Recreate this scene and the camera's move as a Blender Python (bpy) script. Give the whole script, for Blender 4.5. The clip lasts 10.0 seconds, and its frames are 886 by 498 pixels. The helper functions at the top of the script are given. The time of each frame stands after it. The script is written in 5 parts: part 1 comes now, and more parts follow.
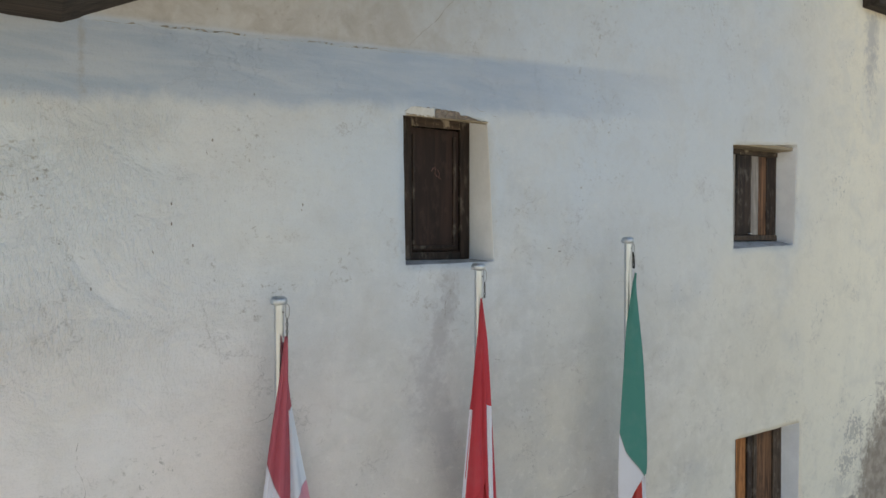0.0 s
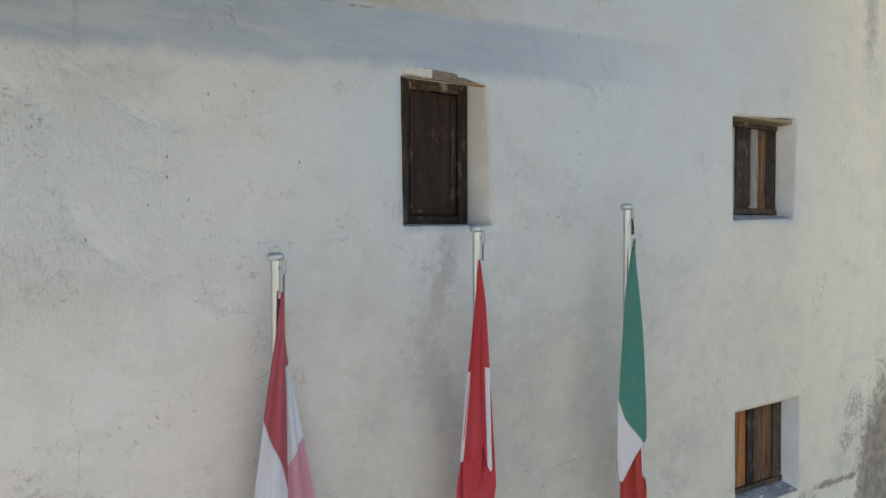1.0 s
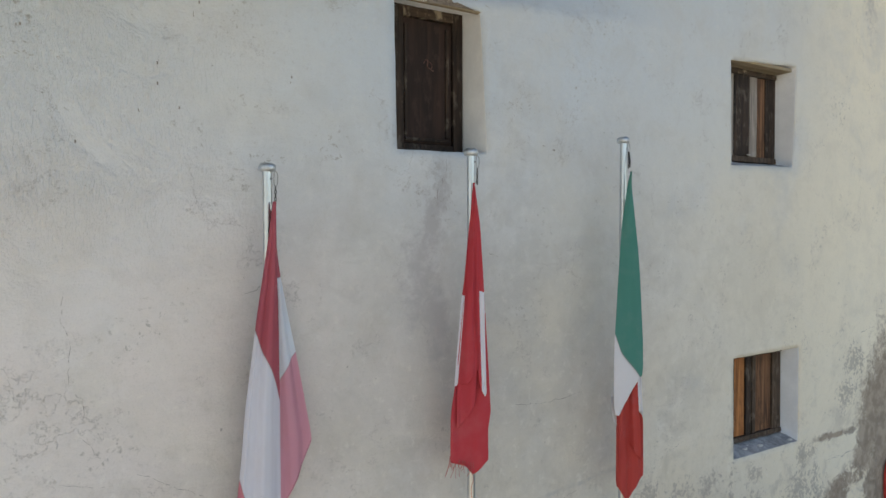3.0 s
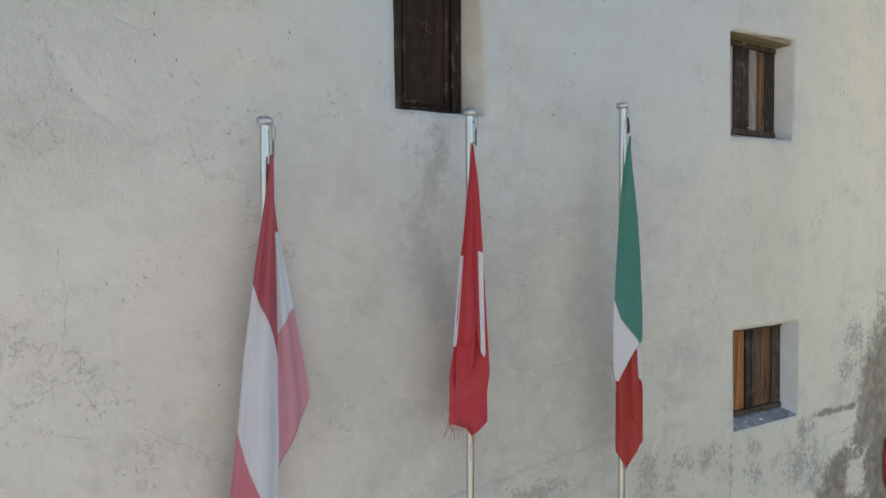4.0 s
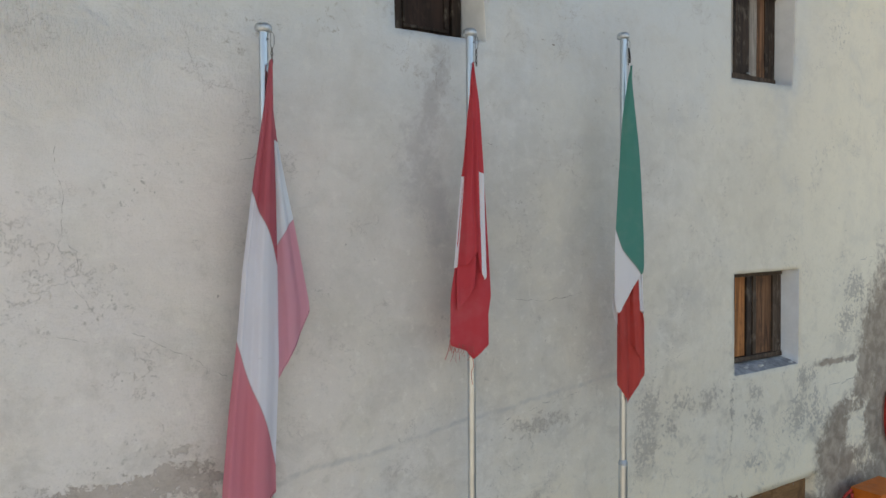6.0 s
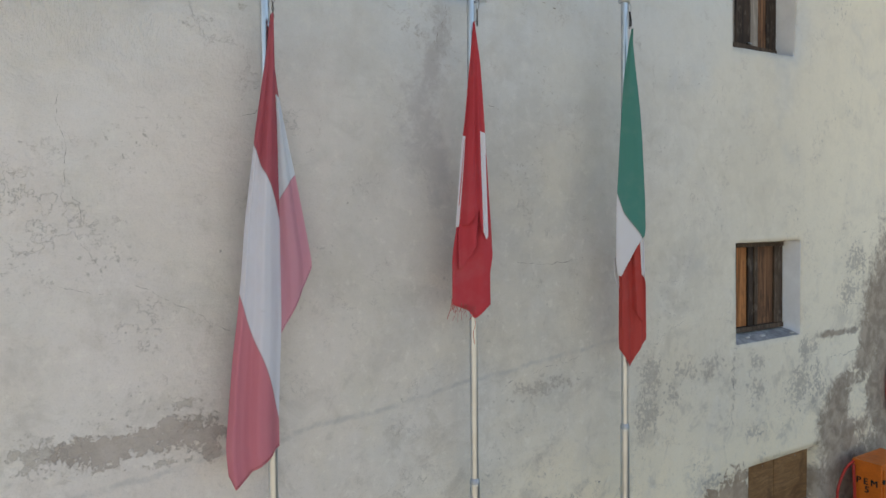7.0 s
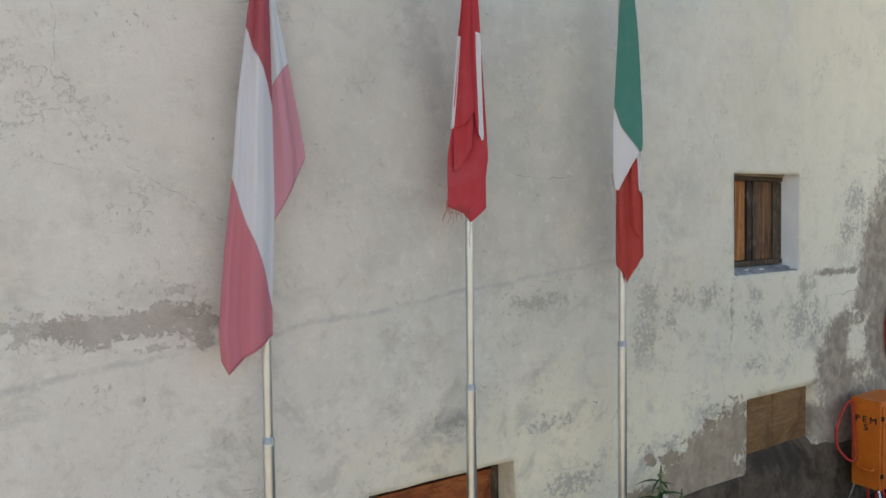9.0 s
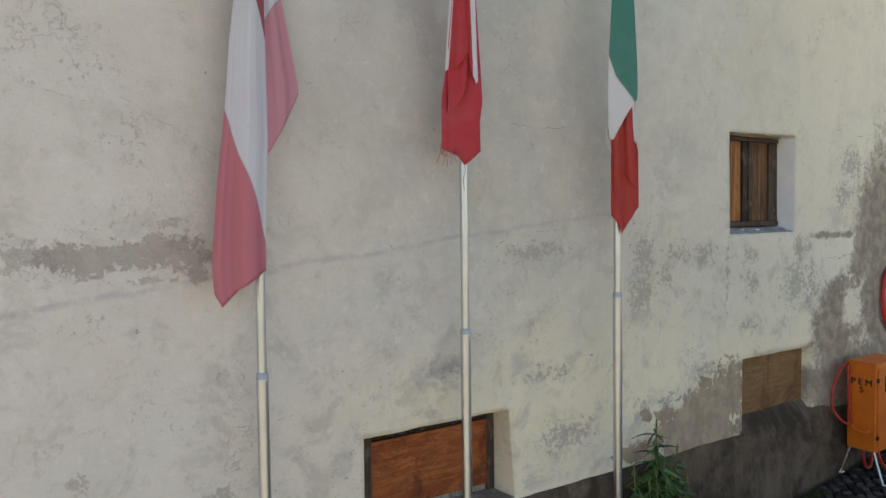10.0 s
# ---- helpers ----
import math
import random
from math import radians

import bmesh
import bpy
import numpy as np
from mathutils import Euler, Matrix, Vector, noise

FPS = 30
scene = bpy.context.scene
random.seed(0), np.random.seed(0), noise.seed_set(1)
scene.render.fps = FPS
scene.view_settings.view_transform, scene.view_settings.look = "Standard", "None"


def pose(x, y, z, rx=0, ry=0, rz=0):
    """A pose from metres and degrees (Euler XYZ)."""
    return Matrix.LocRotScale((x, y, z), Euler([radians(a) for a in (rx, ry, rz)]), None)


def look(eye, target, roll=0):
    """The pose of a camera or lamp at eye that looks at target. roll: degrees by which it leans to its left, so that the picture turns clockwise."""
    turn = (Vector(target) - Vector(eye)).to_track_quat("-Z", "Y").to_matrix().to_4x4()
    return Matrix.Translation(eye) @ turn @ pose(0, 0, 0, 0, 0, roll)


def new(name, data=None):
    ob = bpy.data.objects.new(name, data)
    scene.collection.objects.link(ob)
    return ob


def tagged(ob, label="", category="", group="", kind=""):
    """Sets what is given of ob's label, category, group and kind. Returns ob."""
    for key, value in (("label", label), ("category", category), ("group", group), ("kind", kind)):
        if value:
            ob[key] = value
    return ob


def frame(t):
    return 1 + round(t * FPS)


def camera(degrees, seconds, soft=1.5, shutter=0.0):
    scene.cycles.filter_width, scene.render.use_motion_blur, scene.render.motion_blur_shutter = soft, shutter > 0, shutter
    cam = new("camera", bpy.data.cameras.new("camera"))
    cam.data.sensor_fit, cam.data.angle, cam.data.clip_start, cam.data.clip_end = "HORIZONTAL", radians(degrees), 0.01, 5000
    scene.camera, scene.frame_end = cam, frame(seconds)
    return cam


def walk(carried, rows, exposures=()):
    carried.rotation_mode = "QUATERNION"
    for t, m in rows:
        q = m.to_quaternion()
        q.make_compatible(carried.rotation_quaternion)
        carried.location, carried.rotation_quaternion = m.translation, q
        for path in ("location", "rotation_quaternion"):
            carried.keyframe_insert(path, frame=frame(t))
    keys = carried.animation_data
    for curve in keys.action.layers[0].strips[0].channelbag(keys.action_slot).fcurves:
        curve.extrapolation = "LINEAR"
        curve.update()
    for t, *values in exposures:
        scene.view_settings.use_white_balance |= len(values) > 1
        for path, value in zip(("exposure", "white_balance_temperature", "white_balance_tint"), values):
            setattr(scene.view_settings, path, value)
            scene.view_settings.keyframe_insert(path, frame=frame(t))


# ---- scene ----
cam = camera(67.2, 10.0)
PATH = [
    (0, (-5.115, -3.549, 5.024), (-4.07, -1.844, 4.982), -0.0),
    (0.5, (-5.105, -3.555, 4.909), (-4.062, -1.85, 4.865), -0.0),
    (1, (-5.095, -3.541, 4.794), (-4.05, -1.836, 4.75), -0.1),
    (1.5, (-5.076, -3.548, 4.676), (-4.034, -1.842, 4.632), -0.1),
    (2, (-5.059, -3.555, 4.566), (-4.02, -1.847, 4.52), -0.1),
    (2.5, (-5.051, -3.557, 4.456), (-4.013, -1.848, 4.408), -0.1),
    (4, (-5.035, -3.553, 4.099), (-3.997, -1.845, 4.052), -0.2),
    (4.5, (-5.038, -3.538, 3.984), (-3.995, -1.833, 3.935), -0.2),
    (5, (-5.039, -3.537, 3.862), (-3.996, -1.831, 3.814), -0.3),
    (5.5, (-5.039, -3.518, 3.743), (-3.994, -1.814, 3.695), -0.3),
    (7, (-5.052, -3.532, 3.426), (-4.011, -1.826, 3.36), -0.6),
    (7.5, (-5.047, -3.527, 3.29), (-4.007, -1.82, 3.221), -0.7),
    (8, (-5.04, -3.517, 3.151), (-3.999, -1.811, 3.079), -0.6),
    (8.5, (-5.035, -3.522, 3.014), (-3.993, -1.816, 2.941), -0.7),
    (9, (-5.027, -3.536, 2.862), (-3.987, -1.83, 2.787), -0.7),
    (9.5, (-5.015, -3.551, 2.688), (-3.973, -1.845, 2.614), -0.8),
    (10, (-5.013, -3.552, 2.538), (-3.969, -1.848, 2.455), -0.8),
]
walk(cam, [(t, look(eye, target, roll)) for t, eye, target, roll in PATH], [(0.0, 0.68, 7150.0, 10.0), (5.0, 0.635, 7250.0, 10.5), (7.5, 0.64, 7300.0, 10.5), (9.0, 0.71, 7400.0, 10.5), (9.5, 0.71, 7400.0, 10.5), (10.0, 0.60, 7600.0, 10.5)])

# ---- world, sun, exposure ----
SUN_ELEV, SUN_ROT = 44.0, -48.0
world = bpy.data.worlds.new("sky")
scene.world = world
world.use_nodes = True
wn = world.node_tree
sky = wn.nodes.new("ShaderNodeTexSky")
sky.sky_type = "NISHITA"
sky.sun_disc = False
sky.sun_elevation, sky.sun_rotation = radians(SUN_ELEV), radians(SUN_ROT)
wn.nodes["Background"].inputs["Strength"].default_value = 0.15
wn.links.new(sky.outputs[0], wn.nodes["Background"].inputs["Color"])
sun_data = bpy.data.lights.new("sun", "SUN")
sun_data.energy, sun_data.angle, sun_data.color = 5.0, radians(0.5), (1.0, 0.93, 0.82)
sun = new("sun", sun_data)
sun.matrix_world = look((0, 0, 0), (-math.sin(radians(SUN_ROT)) * math.cos(radians(SUN_ELEV)), -math.cos(radians(SUN_ROT)) * math.cos(radians(SUN_ELEV)), -math.sin(radians(SUN_ELEV))))


# ---- node helpers ----
class Graph:
    def __init__(self, name):
        self.mat = bpy.data.materials.new(name)
        self.mat.use_nodes = True
        self.nt = self.mat.node_tree
        self.nt.nodes.clear()

    def put(self, sock, value):
        if isinstance(value, bpy.types.NodeSocket):
            self.nt.links.new(value, sock)
        elif value is not None:
            if sock.type == "RGBA" and len(value) == 3:
                value = (*value, 1.0)
            sock.default_value = value

    def node(self, kind, ins):
        n = self.nt.nodes.new(kind)
        for k, v in ins.items():
            self.put(n.inputs[k], v)
        return n

    def math(self, op, a, b=None, c=None, clamp=False):
        n = self.nt.nodes.new("ShaderNodeMath")
        n.operation, n.use_clamp = op, clamp
        for i, v in enumerate((a, b, c)):
            self.put(n.inputs[i], v)
        return n.outputs[0]

    def mix(self, fac, a, b, blend="MIX"):
        n = self.nt.nodes.new("ShaderNodeMix")
        n.data_type, n.blend_type = "RGBA", blend
        self.put(n.inputs[0], fac)
        self.put(n.inputs[6], a)
        self.put(n.inputs[7], b)
        return n.outputs[2]

    def smooth(self, x, lo, hi, a=0.0, b=1.0):
        n = self.nt.nodes.new("ShaderNodeMapRange")
        n.interpolation_type = "SMOOTHSTEP"
        for i, v in enumerate((x, lo, hi, a, b)):
            self.put(n.inputs[i], v)
        return n.outputs[0]

    def position(self):
        return self.nt.nodes.new("ShaderNodeNewGeometry").outputs["Position"]

    def local(self):
        return self.nt.nodes.new("ShaderNodeTexCoord").outputs["Object"]

    def stretch(self, vec, scale, rot=(0, 0, 0)):
        n = self.node("ShaderNodeMapping", {"Vector": vec, "Scale": scale, "Rotation": rot})
        return n.outputs[0]

    def noise(self, vec, scale, detail=4.0, rough=0.55, dist=0.0):
        return self.node("ShaderNodeTexNoise", {"Vector": vec, "Scale": scale, "Detail": detail, "Roughness": rough, "Distortion": dist}).outputs[0]

    def xyz(self, vec):
        return self.node("ShaderNodeSeparateXYZ", {0: vec}).outputs

    def attribute(self, name):
        n = self.nt.nodes.new("ShaderNodeAttribute")
        n.attribute_name = name
        return n.outputs["Fac"]

    def random(self):
        return self.nt.nodes.new("ShaderNodeObjectInfo").outputs["Random"]

    def bump(self, height, strength, distance, normal=None):
        n = self.node("ShaderNodeBump", {"Height": height, "Strength": strength, "Distance": distance})
        if normal is not None:
            self.put(n.inputs["Normal"], normal)
        return n.outputs[0]

    def finish(self, colour, rough, normal=None, metal=0.0, spec=0.5, through_light=0.0):
        b = self.node("ShaderNodeBsdfPrincipled", {"Base Color": colour, "Roughness": rough, "Metallic": metal, "Specular IOR Level": spec})
        if normal is not None:
            self.put(b.inputs["Normal"], normal)
        out = self.nt.nodes.new("ShaderNodeOutputMaterial")
        surface = b.outputs[0]
        if through_light > 0:
            t = self.node("ShaderNodeBsdfTranslucent", {"Color": colour})
            m = self.node("ShaderNodeMixShader", {0: through_light, 1: surface, 2: t.outputs[0]})
            surface = m.outputs[0]
        self.nt.links.new(surface, out.inputs[0])
        return self.mat


# ---- materials ----
def plaster_material():
    g = Graph("limewashed_plaster")
    p = g.position()
    x, y, z = g.xyz(p)

    def lerp_up(fac, amount):
        return g.math("MULTIPLY", fac, amount)

    def oval(cx, cz, rx, rz):
        dx = g.math("DIVIDE", g.math("SUBTRACT", x, cx), rx)
        dz = g.math("DIVIDE", g.math("SUBTRACT", z, cz), rz)
        return g.math("SQRT", g.math("ADD", g.math("MULTIPLY", dx, dx), g.math("MULTIPLY", dz, dz)))

    big = g.noise(p, 0.55, 5, 0.6)
    cloud = g.noise(p, 1.25, 8, 0.63, 0.7)
    mid = g.noise(p, 2.6, 7, 0.64, 0.5)
    blot = g.noise(p, 6.5, 7, 0.68, 0.4)
    fine = g.noise(p, 42.0, 5, 0.7)
    grit = g.noise(p, 120.0, 3, 0.7)
    tall = g.noise(g.stretch(p, (3.0, 1.0, 0.45)), 1.6, 6, 0.62, 0.5)
    drag = g.noise(g.stretch(p, (1.3, 1.0, 8.0)), 1.5, 6, 0.66, 0.6)
    ragged = g.noise(p, 8.0, 10, 0.7, 0.6)
    speck = g.noise(p, 23.0, 9, 0.74, 0.4)
    colour = g.mix(g.smooth(cloud, 0.36, 0.64), (0.545, 0.535, 0.51), (0.70, 0.69, 0.665))
    colour = g.mix(g.smooth(mid, 0.42, 0.62, 0, 0.42), colour, (0.49, 0.48, 0.455))
    colour = g.mix(g.smooth(blot, 0.50, 0.66, 0, 0.36), colour, (0.80, 0.79, 0.765))
    colour = g.mix(g.smooth(blot, 0.48, 0.34, 0, 0.30), colour, (0.42, 0.405, 0.38))
    colour = g.mix(g.smooth(tall, 0.5, 0.72, 0, 0.35), colour, (0.46, 0.455, 0.45))
    colour = g.mix(g.smooth(drag, 0.54, 0.70, 0, 0.32), colour, (0.47, 0.45, 0.42))
    # soft shade round the flags painted on the wall, along with grey stains
    shade_wash = g.math("MAXIMUM", g.smooth(oval(-3.3, 3.3, 1.15, 1.35), 1.2, 0.2), g.smooth(oval(-2.05, 3.3, 1.2, 1.2), 1.2, 0.2))
    shade_wash = g.math("MAXIMUM", shade_wash, g.smooth(oval(-1.45, 4.6, 1.0, 1.0), 1.2, 0.2, 0, 0.55))
    colour = g.mix(g.math("MULTIPLY", shade_wash, g.smooth(mid, 0.32, 0.6, 0.80, 0.45)), colour, (0.41, 0.40, 0.385))
    hue = g.noise(p, 0.75, 5, 0.58, 0.5)
    colour = g.mix(g.smooth(hue, 0.50, 0.66, 0, 0.5), colour, (0.68, 0.635, 0.545))
    colour = g.mix(g.smooth(hue, 0.48, 0.34, 0, 0.45), colour, (0.585, 0.605, 0.63))
    # warm light tint painted low on the wall, pale and pinker near the corner
    rosy = g.math("MULTIPLY", g.smooth(g.noise(p, 0.9, 6, 0.62), 0.40, 0.64, 0.3, 0.9), g.smooth(z, 4.6, 1.4))
    colour = g.mix(rosy, colour, (0.685, 0.622, 0.515))
    pale = g.math("MULTIPLY", g.smooth(x, -3.3, -5.0), g.smooth(g.noise(p, 1.9, 5, 0.6), 0.34, 0.6, 0.35, 0.9))
    pale = g.math("MULTIPLY", pale, g.smooth(z, 2.6, 4.5, 0.28, 1.0))
    colour = g.mix(pale, colour, (0.755, 0.735, 0.73))
    # bluish sky light painted into the upper storey, pinker tint below it near the corner
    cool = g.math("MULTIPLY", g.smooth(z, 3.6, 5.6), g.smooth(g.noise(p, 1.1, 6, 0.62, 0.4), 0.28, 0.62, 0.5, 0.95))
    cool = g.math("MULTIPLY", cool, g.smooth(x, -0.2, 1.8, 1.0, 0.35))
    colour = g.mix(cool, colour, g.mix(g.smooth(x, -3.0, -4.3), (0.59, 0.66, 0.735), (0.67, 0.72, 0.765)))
    pink = g.math("MULTIPLY", g.math("MULTIPLY", g.smooth(x, -2.2, -4.2), g.smooth(z, 5.0, 3.9)), g.smooth(g.noise(p, 1.4, 6, 0.62, 0.4), 0.30, 0.6, 0.1, 0.5))
    colour = g.mix(pink, colour, (0.76, 0.685, 0.66))
    # yellow bounce light painted into the limewash towards the far end
    yellow = g.math("MULTIPLY", g.math("MULTIPLY", g.smooth(x, -2.6, 1.6, 0, 0.8), g.smooth(z, 6.4, 4.4, 0.35, 1.0)), g.smooth(g.noise(p, 0.9, 4, 0.6), 0.22, 0.5))
    colour = g.mix(yellow, colour, (0.83, 0.765, 0.625))
    # stronger light at the far end put into the wall's colour
    far_light = g.math("MULTIPLY", g.smooth(x, 0.3, 2.3, 0, 0.9), g.smooth(mid, 0.32, 0.58, 0.55, 1.0))
    colour = g.mix(far_light, colour, (0.93, 0.86, 0.705))
    # warm cream limewash low on the wall towards the corner, bounce light painted in
    cream = g.math("MULTIPLY", g.smooth(x, -4.8, -2.0, 0, 0.85), g.smooth(z, 2.2, 1.2))
    cream = g.math("MULTIPLY", cream, g.smooth(g.noise(p, 2.2, 7, 0.66, 0.4), 0.30, 0.56, 0.45, 0.95))
    colour = g.mix(cream, colour, (0.94, 0.835, 0.635))
    # grime low on the wall
    grime = g.noise(p, 3.4, 9, 0.7, 0.5)
    grime = g.math("MULTIPLY", g.smooth(grime, 0.50, 0.64, 0, 0.42), g.smooth(z, 3.8, 1.5, 0.25, 1.0))
    colour = g.mix(grime, colour, (0.42, 0.385, 0.34))
    # fine blotches of worn limewash, more of them low down
    worn = g.noise(p, 14.0, 8, 0.72, 0.3)
    share = g.smooth(z, 4.6, 2.2, 0.4, 1.0)
    colour = g.mix(g.math("MULTIPLY", share, g.smooth(worn, 0.54, 0.68, 0, 0.28)), colour, (0.40, 0.38, 0.345))
    colour = g.mix(g.math("MULTIPLY", share, g.smooth(worn, 0.46, 0.34, 0, 0.30)), colour, (0.86, 0.83, 0.76))
    # clustered dark specks and hair cracks
    where = g.smooth(g.noise(p, 1.6, 6, 0.62, 0.4), 0.52, 0.64)
    dots = g.math("MULTIPLY", g.smooth(speck, 0.555, 0.60), g.smooth(fine, 0.42, 0.55))
    colour = g.mix(lerp_up(g.math("MULTIPLY", where, dots), 0.7), colour, (0.33, 0.315, 0.29))
    warp = g.node("ShaderNodeTexNoise", {"Vector": p, "Scale": 5.0, "Detail": 6.0, "Roughness": 0.65}).outputs[1]
    bent = g.node("ShaderNodeVectorMath", {0: p, 1: warp}).outputs[0]
    vor = g.node("ShaderNodeTexVoronoi", {"Vector": bent, "Scale": 1.7})
    vor.feature = "DISTANCE_TO_EDGE"
    hair = g.math("MULTIPLY", g.smooth(vor.outputs["Distance"], 0.012, 0.003), g.smooth(g.noise(p, 2.1, 5, 0.65), 0.50, 0.60))
    colour = g.mix(lerp_up(hair, 0.45), colour, (0.30, 0.29, 0.28))

    def union(spots, edge):
        total = None
        for spot in spots:
            near = g.math("SUBTRACT", 1.0, g.math("MULTIPLY", oval(*spot), edge))
            total = near if total is None else g.math("MAXIMUM", total, near)
        return g.math("MAXIMUM", total, -1.2)

    def torn(mask, k1, k2):
        a = g.math("MULTIPLY", g.math("SUBTRACT", ragged, 0.5), k1)
        b = g.math("MULTIPLY", g.math("SUBTRACT", speck, 0.5), k2)
        return g.math("ADD", mask, g.math("ADD", a, b))

    # smoother bluish repair coat under the eaves, blue shade painted into it
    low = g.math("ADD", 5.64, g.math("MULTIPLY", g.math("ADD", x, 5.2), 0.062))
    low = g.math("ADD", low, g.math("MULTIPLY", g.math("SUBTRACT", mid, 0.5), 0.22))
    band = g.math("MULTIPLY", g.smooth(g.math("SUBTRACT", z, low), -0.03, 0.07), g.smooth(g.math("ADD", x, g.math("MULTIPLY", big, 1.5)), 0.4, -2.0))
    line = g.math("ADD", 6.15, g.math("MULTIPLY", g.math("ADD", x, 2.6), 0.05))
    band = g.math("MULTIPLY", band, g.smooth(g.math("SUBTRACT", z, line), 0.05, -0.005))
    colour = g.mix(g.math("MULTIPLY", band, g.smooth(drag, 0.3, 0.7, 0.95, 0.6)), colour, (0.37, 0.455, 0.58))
    # shade under the eaves painted grey onto the plaster above the crease
    raw = g.math("MULTIPLY", g.smooth(g.math("SUBTRACT", z, line), 0.0, 0.03), g.smooth(g.math("ADD", x, g.math("MULTIPLY", mid, 0.8)), -1.4, -3.2))
    colour = g.mix(g.math("MULTIPLY", raw, g.smooth(blot, 0.3, 0.7, 0.9, 0.5)), colour, (0.40, 0.385, 0.37))
    # soft grey damp and run-off stains
    damp = union(((2.34, 2.50, 0.15, 0.28), (2.20, 2.22, 0.13, 0.2), (2.05, 2.0, 0.12, 0.14), (1.87, 1.86, 0.14, 0.12), (1.72, 1.72, 0.14, 0.13), (1.60, 1.58, 0.14, 0.13), (1.50, 1.42, 0.14, 0.15), (1.62, 1.30, 0.18, 0.16), (1.82, 1.36, 0.16, 0.12), (1.68, 1.10, 0.20, 0.18), (1.62, 0.90, 0.28, 0.16), (2.0, 0.85, 0.5, 0.25), (2.35, 1.62, 0.12, 0.3), (2.52, 2.4, 0.2, 0.5), (2.45, 1.5, 0.2, 0.6), (2.1, 1.25, 0.3, 0.14), (1.35, 0.9, 0.12, 0.12), (1.66, 2.35, 0.22, 0.025)), 0.52)
    for spot in ((1.98, 1.68, 0.19, 0.24), (2.13, 1.27, 0.24, 0.11), (1.72, 2.15, 0.28, 0.22)):
        damp = g.math("SUBTRACT", damp, g.smooth(g.math("ADD", oval(*spot), g.math("MULTIPLY", g.math("SUBTRACT", ragged, 0.5), 1.6)), 1.5, 0.1, 0, 0.8))
    damp = g.smooth(torn(damp, 1.7, 1.0), -0.22, 0.42)
    colour = g.mix(lerp_up(damp, 0.8), colour, g.mix(g.smooth(blot, 0.40, 0.6), (0.19, 0.135, 0.10), (0.37, 0.29, 0.23)))
    runs = union(((-2.90, 4.62, 0.06, 0.18), (-2.97, 4.38, 0.07, 0.2), (-3.05, 4.15, 0.11, 0.2), (-3.02, 3.92, 0.13, 0.18), (-2.93, 3.75, 0.10, 0.2), (-2.85, 1.6, 0.22, 0.1), (2.2, 7.0, 0.12, 0.5), (-4.92, 5.88, 0.02, 0.16)), 0.62)
    runs = torn(runs, 2.4, 1.2)
    colour = g.mix(lerp_up(g.smooth(runs, 0.05, 0.9), 0.55), colour, (0.36, 0.35, 0.365))
    # flaked limewash with the grey-brown render showing
    flecks = union(((-1.02, 2.25, 0.15, 0.2), (-1.06, 1.97, 0.16, 0.15), (-0.64, 2.26, 0.22, 0.11), (-0.32, 2.25, 0.17, 0.11), (-0.79, 2.08, 0.1, 0.13), (0.32, 2.2, 0.16, 0.11), (0.33, 1.97, 0.16, 0.16), (1.06, 1.93, 0.3, 0.2), (1.11, 2.24, 0.22, 0.13), (0.28, 1.62, 0.13, 0.1), (-0.27, 1.26, 0.22, 0.09), (-2.11, 2.32, 0.32, 0.08), (-2.02, 1.46, 0.27, 0.06), (0.0, 2.1, 0.05, 0.28), (-4.44, 2.55, 0.10, 0.04), (-5.06, 2.40, 0.14, 0.08), (-4.55, 2.275, 0.14, 0.03), (-4.36, 2.45, 0.10, 0.05), (-4.25, 2.36, 0.08, 0.08), (-1.03, 1.03, 0.16, 0.13), (-0.75, 1.08, 0.14, 0.1), (-2.8, 1.6, 0.22, 0.07), (-4.9, 1.32, 0.06, 0.06), (-4.2, 1.1, 0.1, 0.08), (-1.8, 1.0, 0.3, 0.12), (1.92, 3.05, 0.24, 0.22), (1.82, 2.75, 0.2, 0.16), (1.9, 2.345, 0.27, 0.035), (1.25, 2.0, 0.12, 0.14), (1.36, 1.83, 0.14, 0.1), (1.2, 1.75, 0.1, 0.08)), 0.68)
    flecks = g.smooth(g.math('ADD', torn(flecks, 1.5, 4.2), g.math('ADD', g.math('MULTIPLY', g.math('SUBTRACT', tall, 0.5), 1.2), g.math('MULTIPLY', g.math('SUBTRACT', fine, 0.5), 1.8))), 0.62, 0.74)
    colour = g.mix(lerp_up(flecks, 0.58), colour, g.mix(g.smooth(fine, 0.4, 0.6), (0.31, 0.275, 0.24), (0.44, 0.41, 0.37)))
    bare = union(((-4.92, 2.39, 0.09, 0.055), (-4.80, 2.375, 0.13, 0.075), (-4.62, 2.385, 0.14, 0.06), (-4.46, 2.40, 0.13, 0.075), (-4.33, 2.375, 0.08, 0.05), (-4.31, 2.30, 0.05, 0.06), (-4.50, 2.46, 0.06, 0.03)), 0.72)
    bare = g.smooth(g.math("ADD", torn(bare, 1.5, 3.2), g.math("MULTIPLY", g.math("SUBTRACT", fine, 0.5), 1.0)), 0.26, 0.34)
    under = g.mix(g.smooth(blot, 0.36, 0.64), (0.385, 0.335, 0.30), (0.465, 0.415, 0.38))
    under = g.mix(g.smooth(fine, 0.55, 0.7, 0, 0.4), under, (0.24, 0.21, 0.19))
    colour = g.mix(lerp_up(bare, 0.85), colour, under)
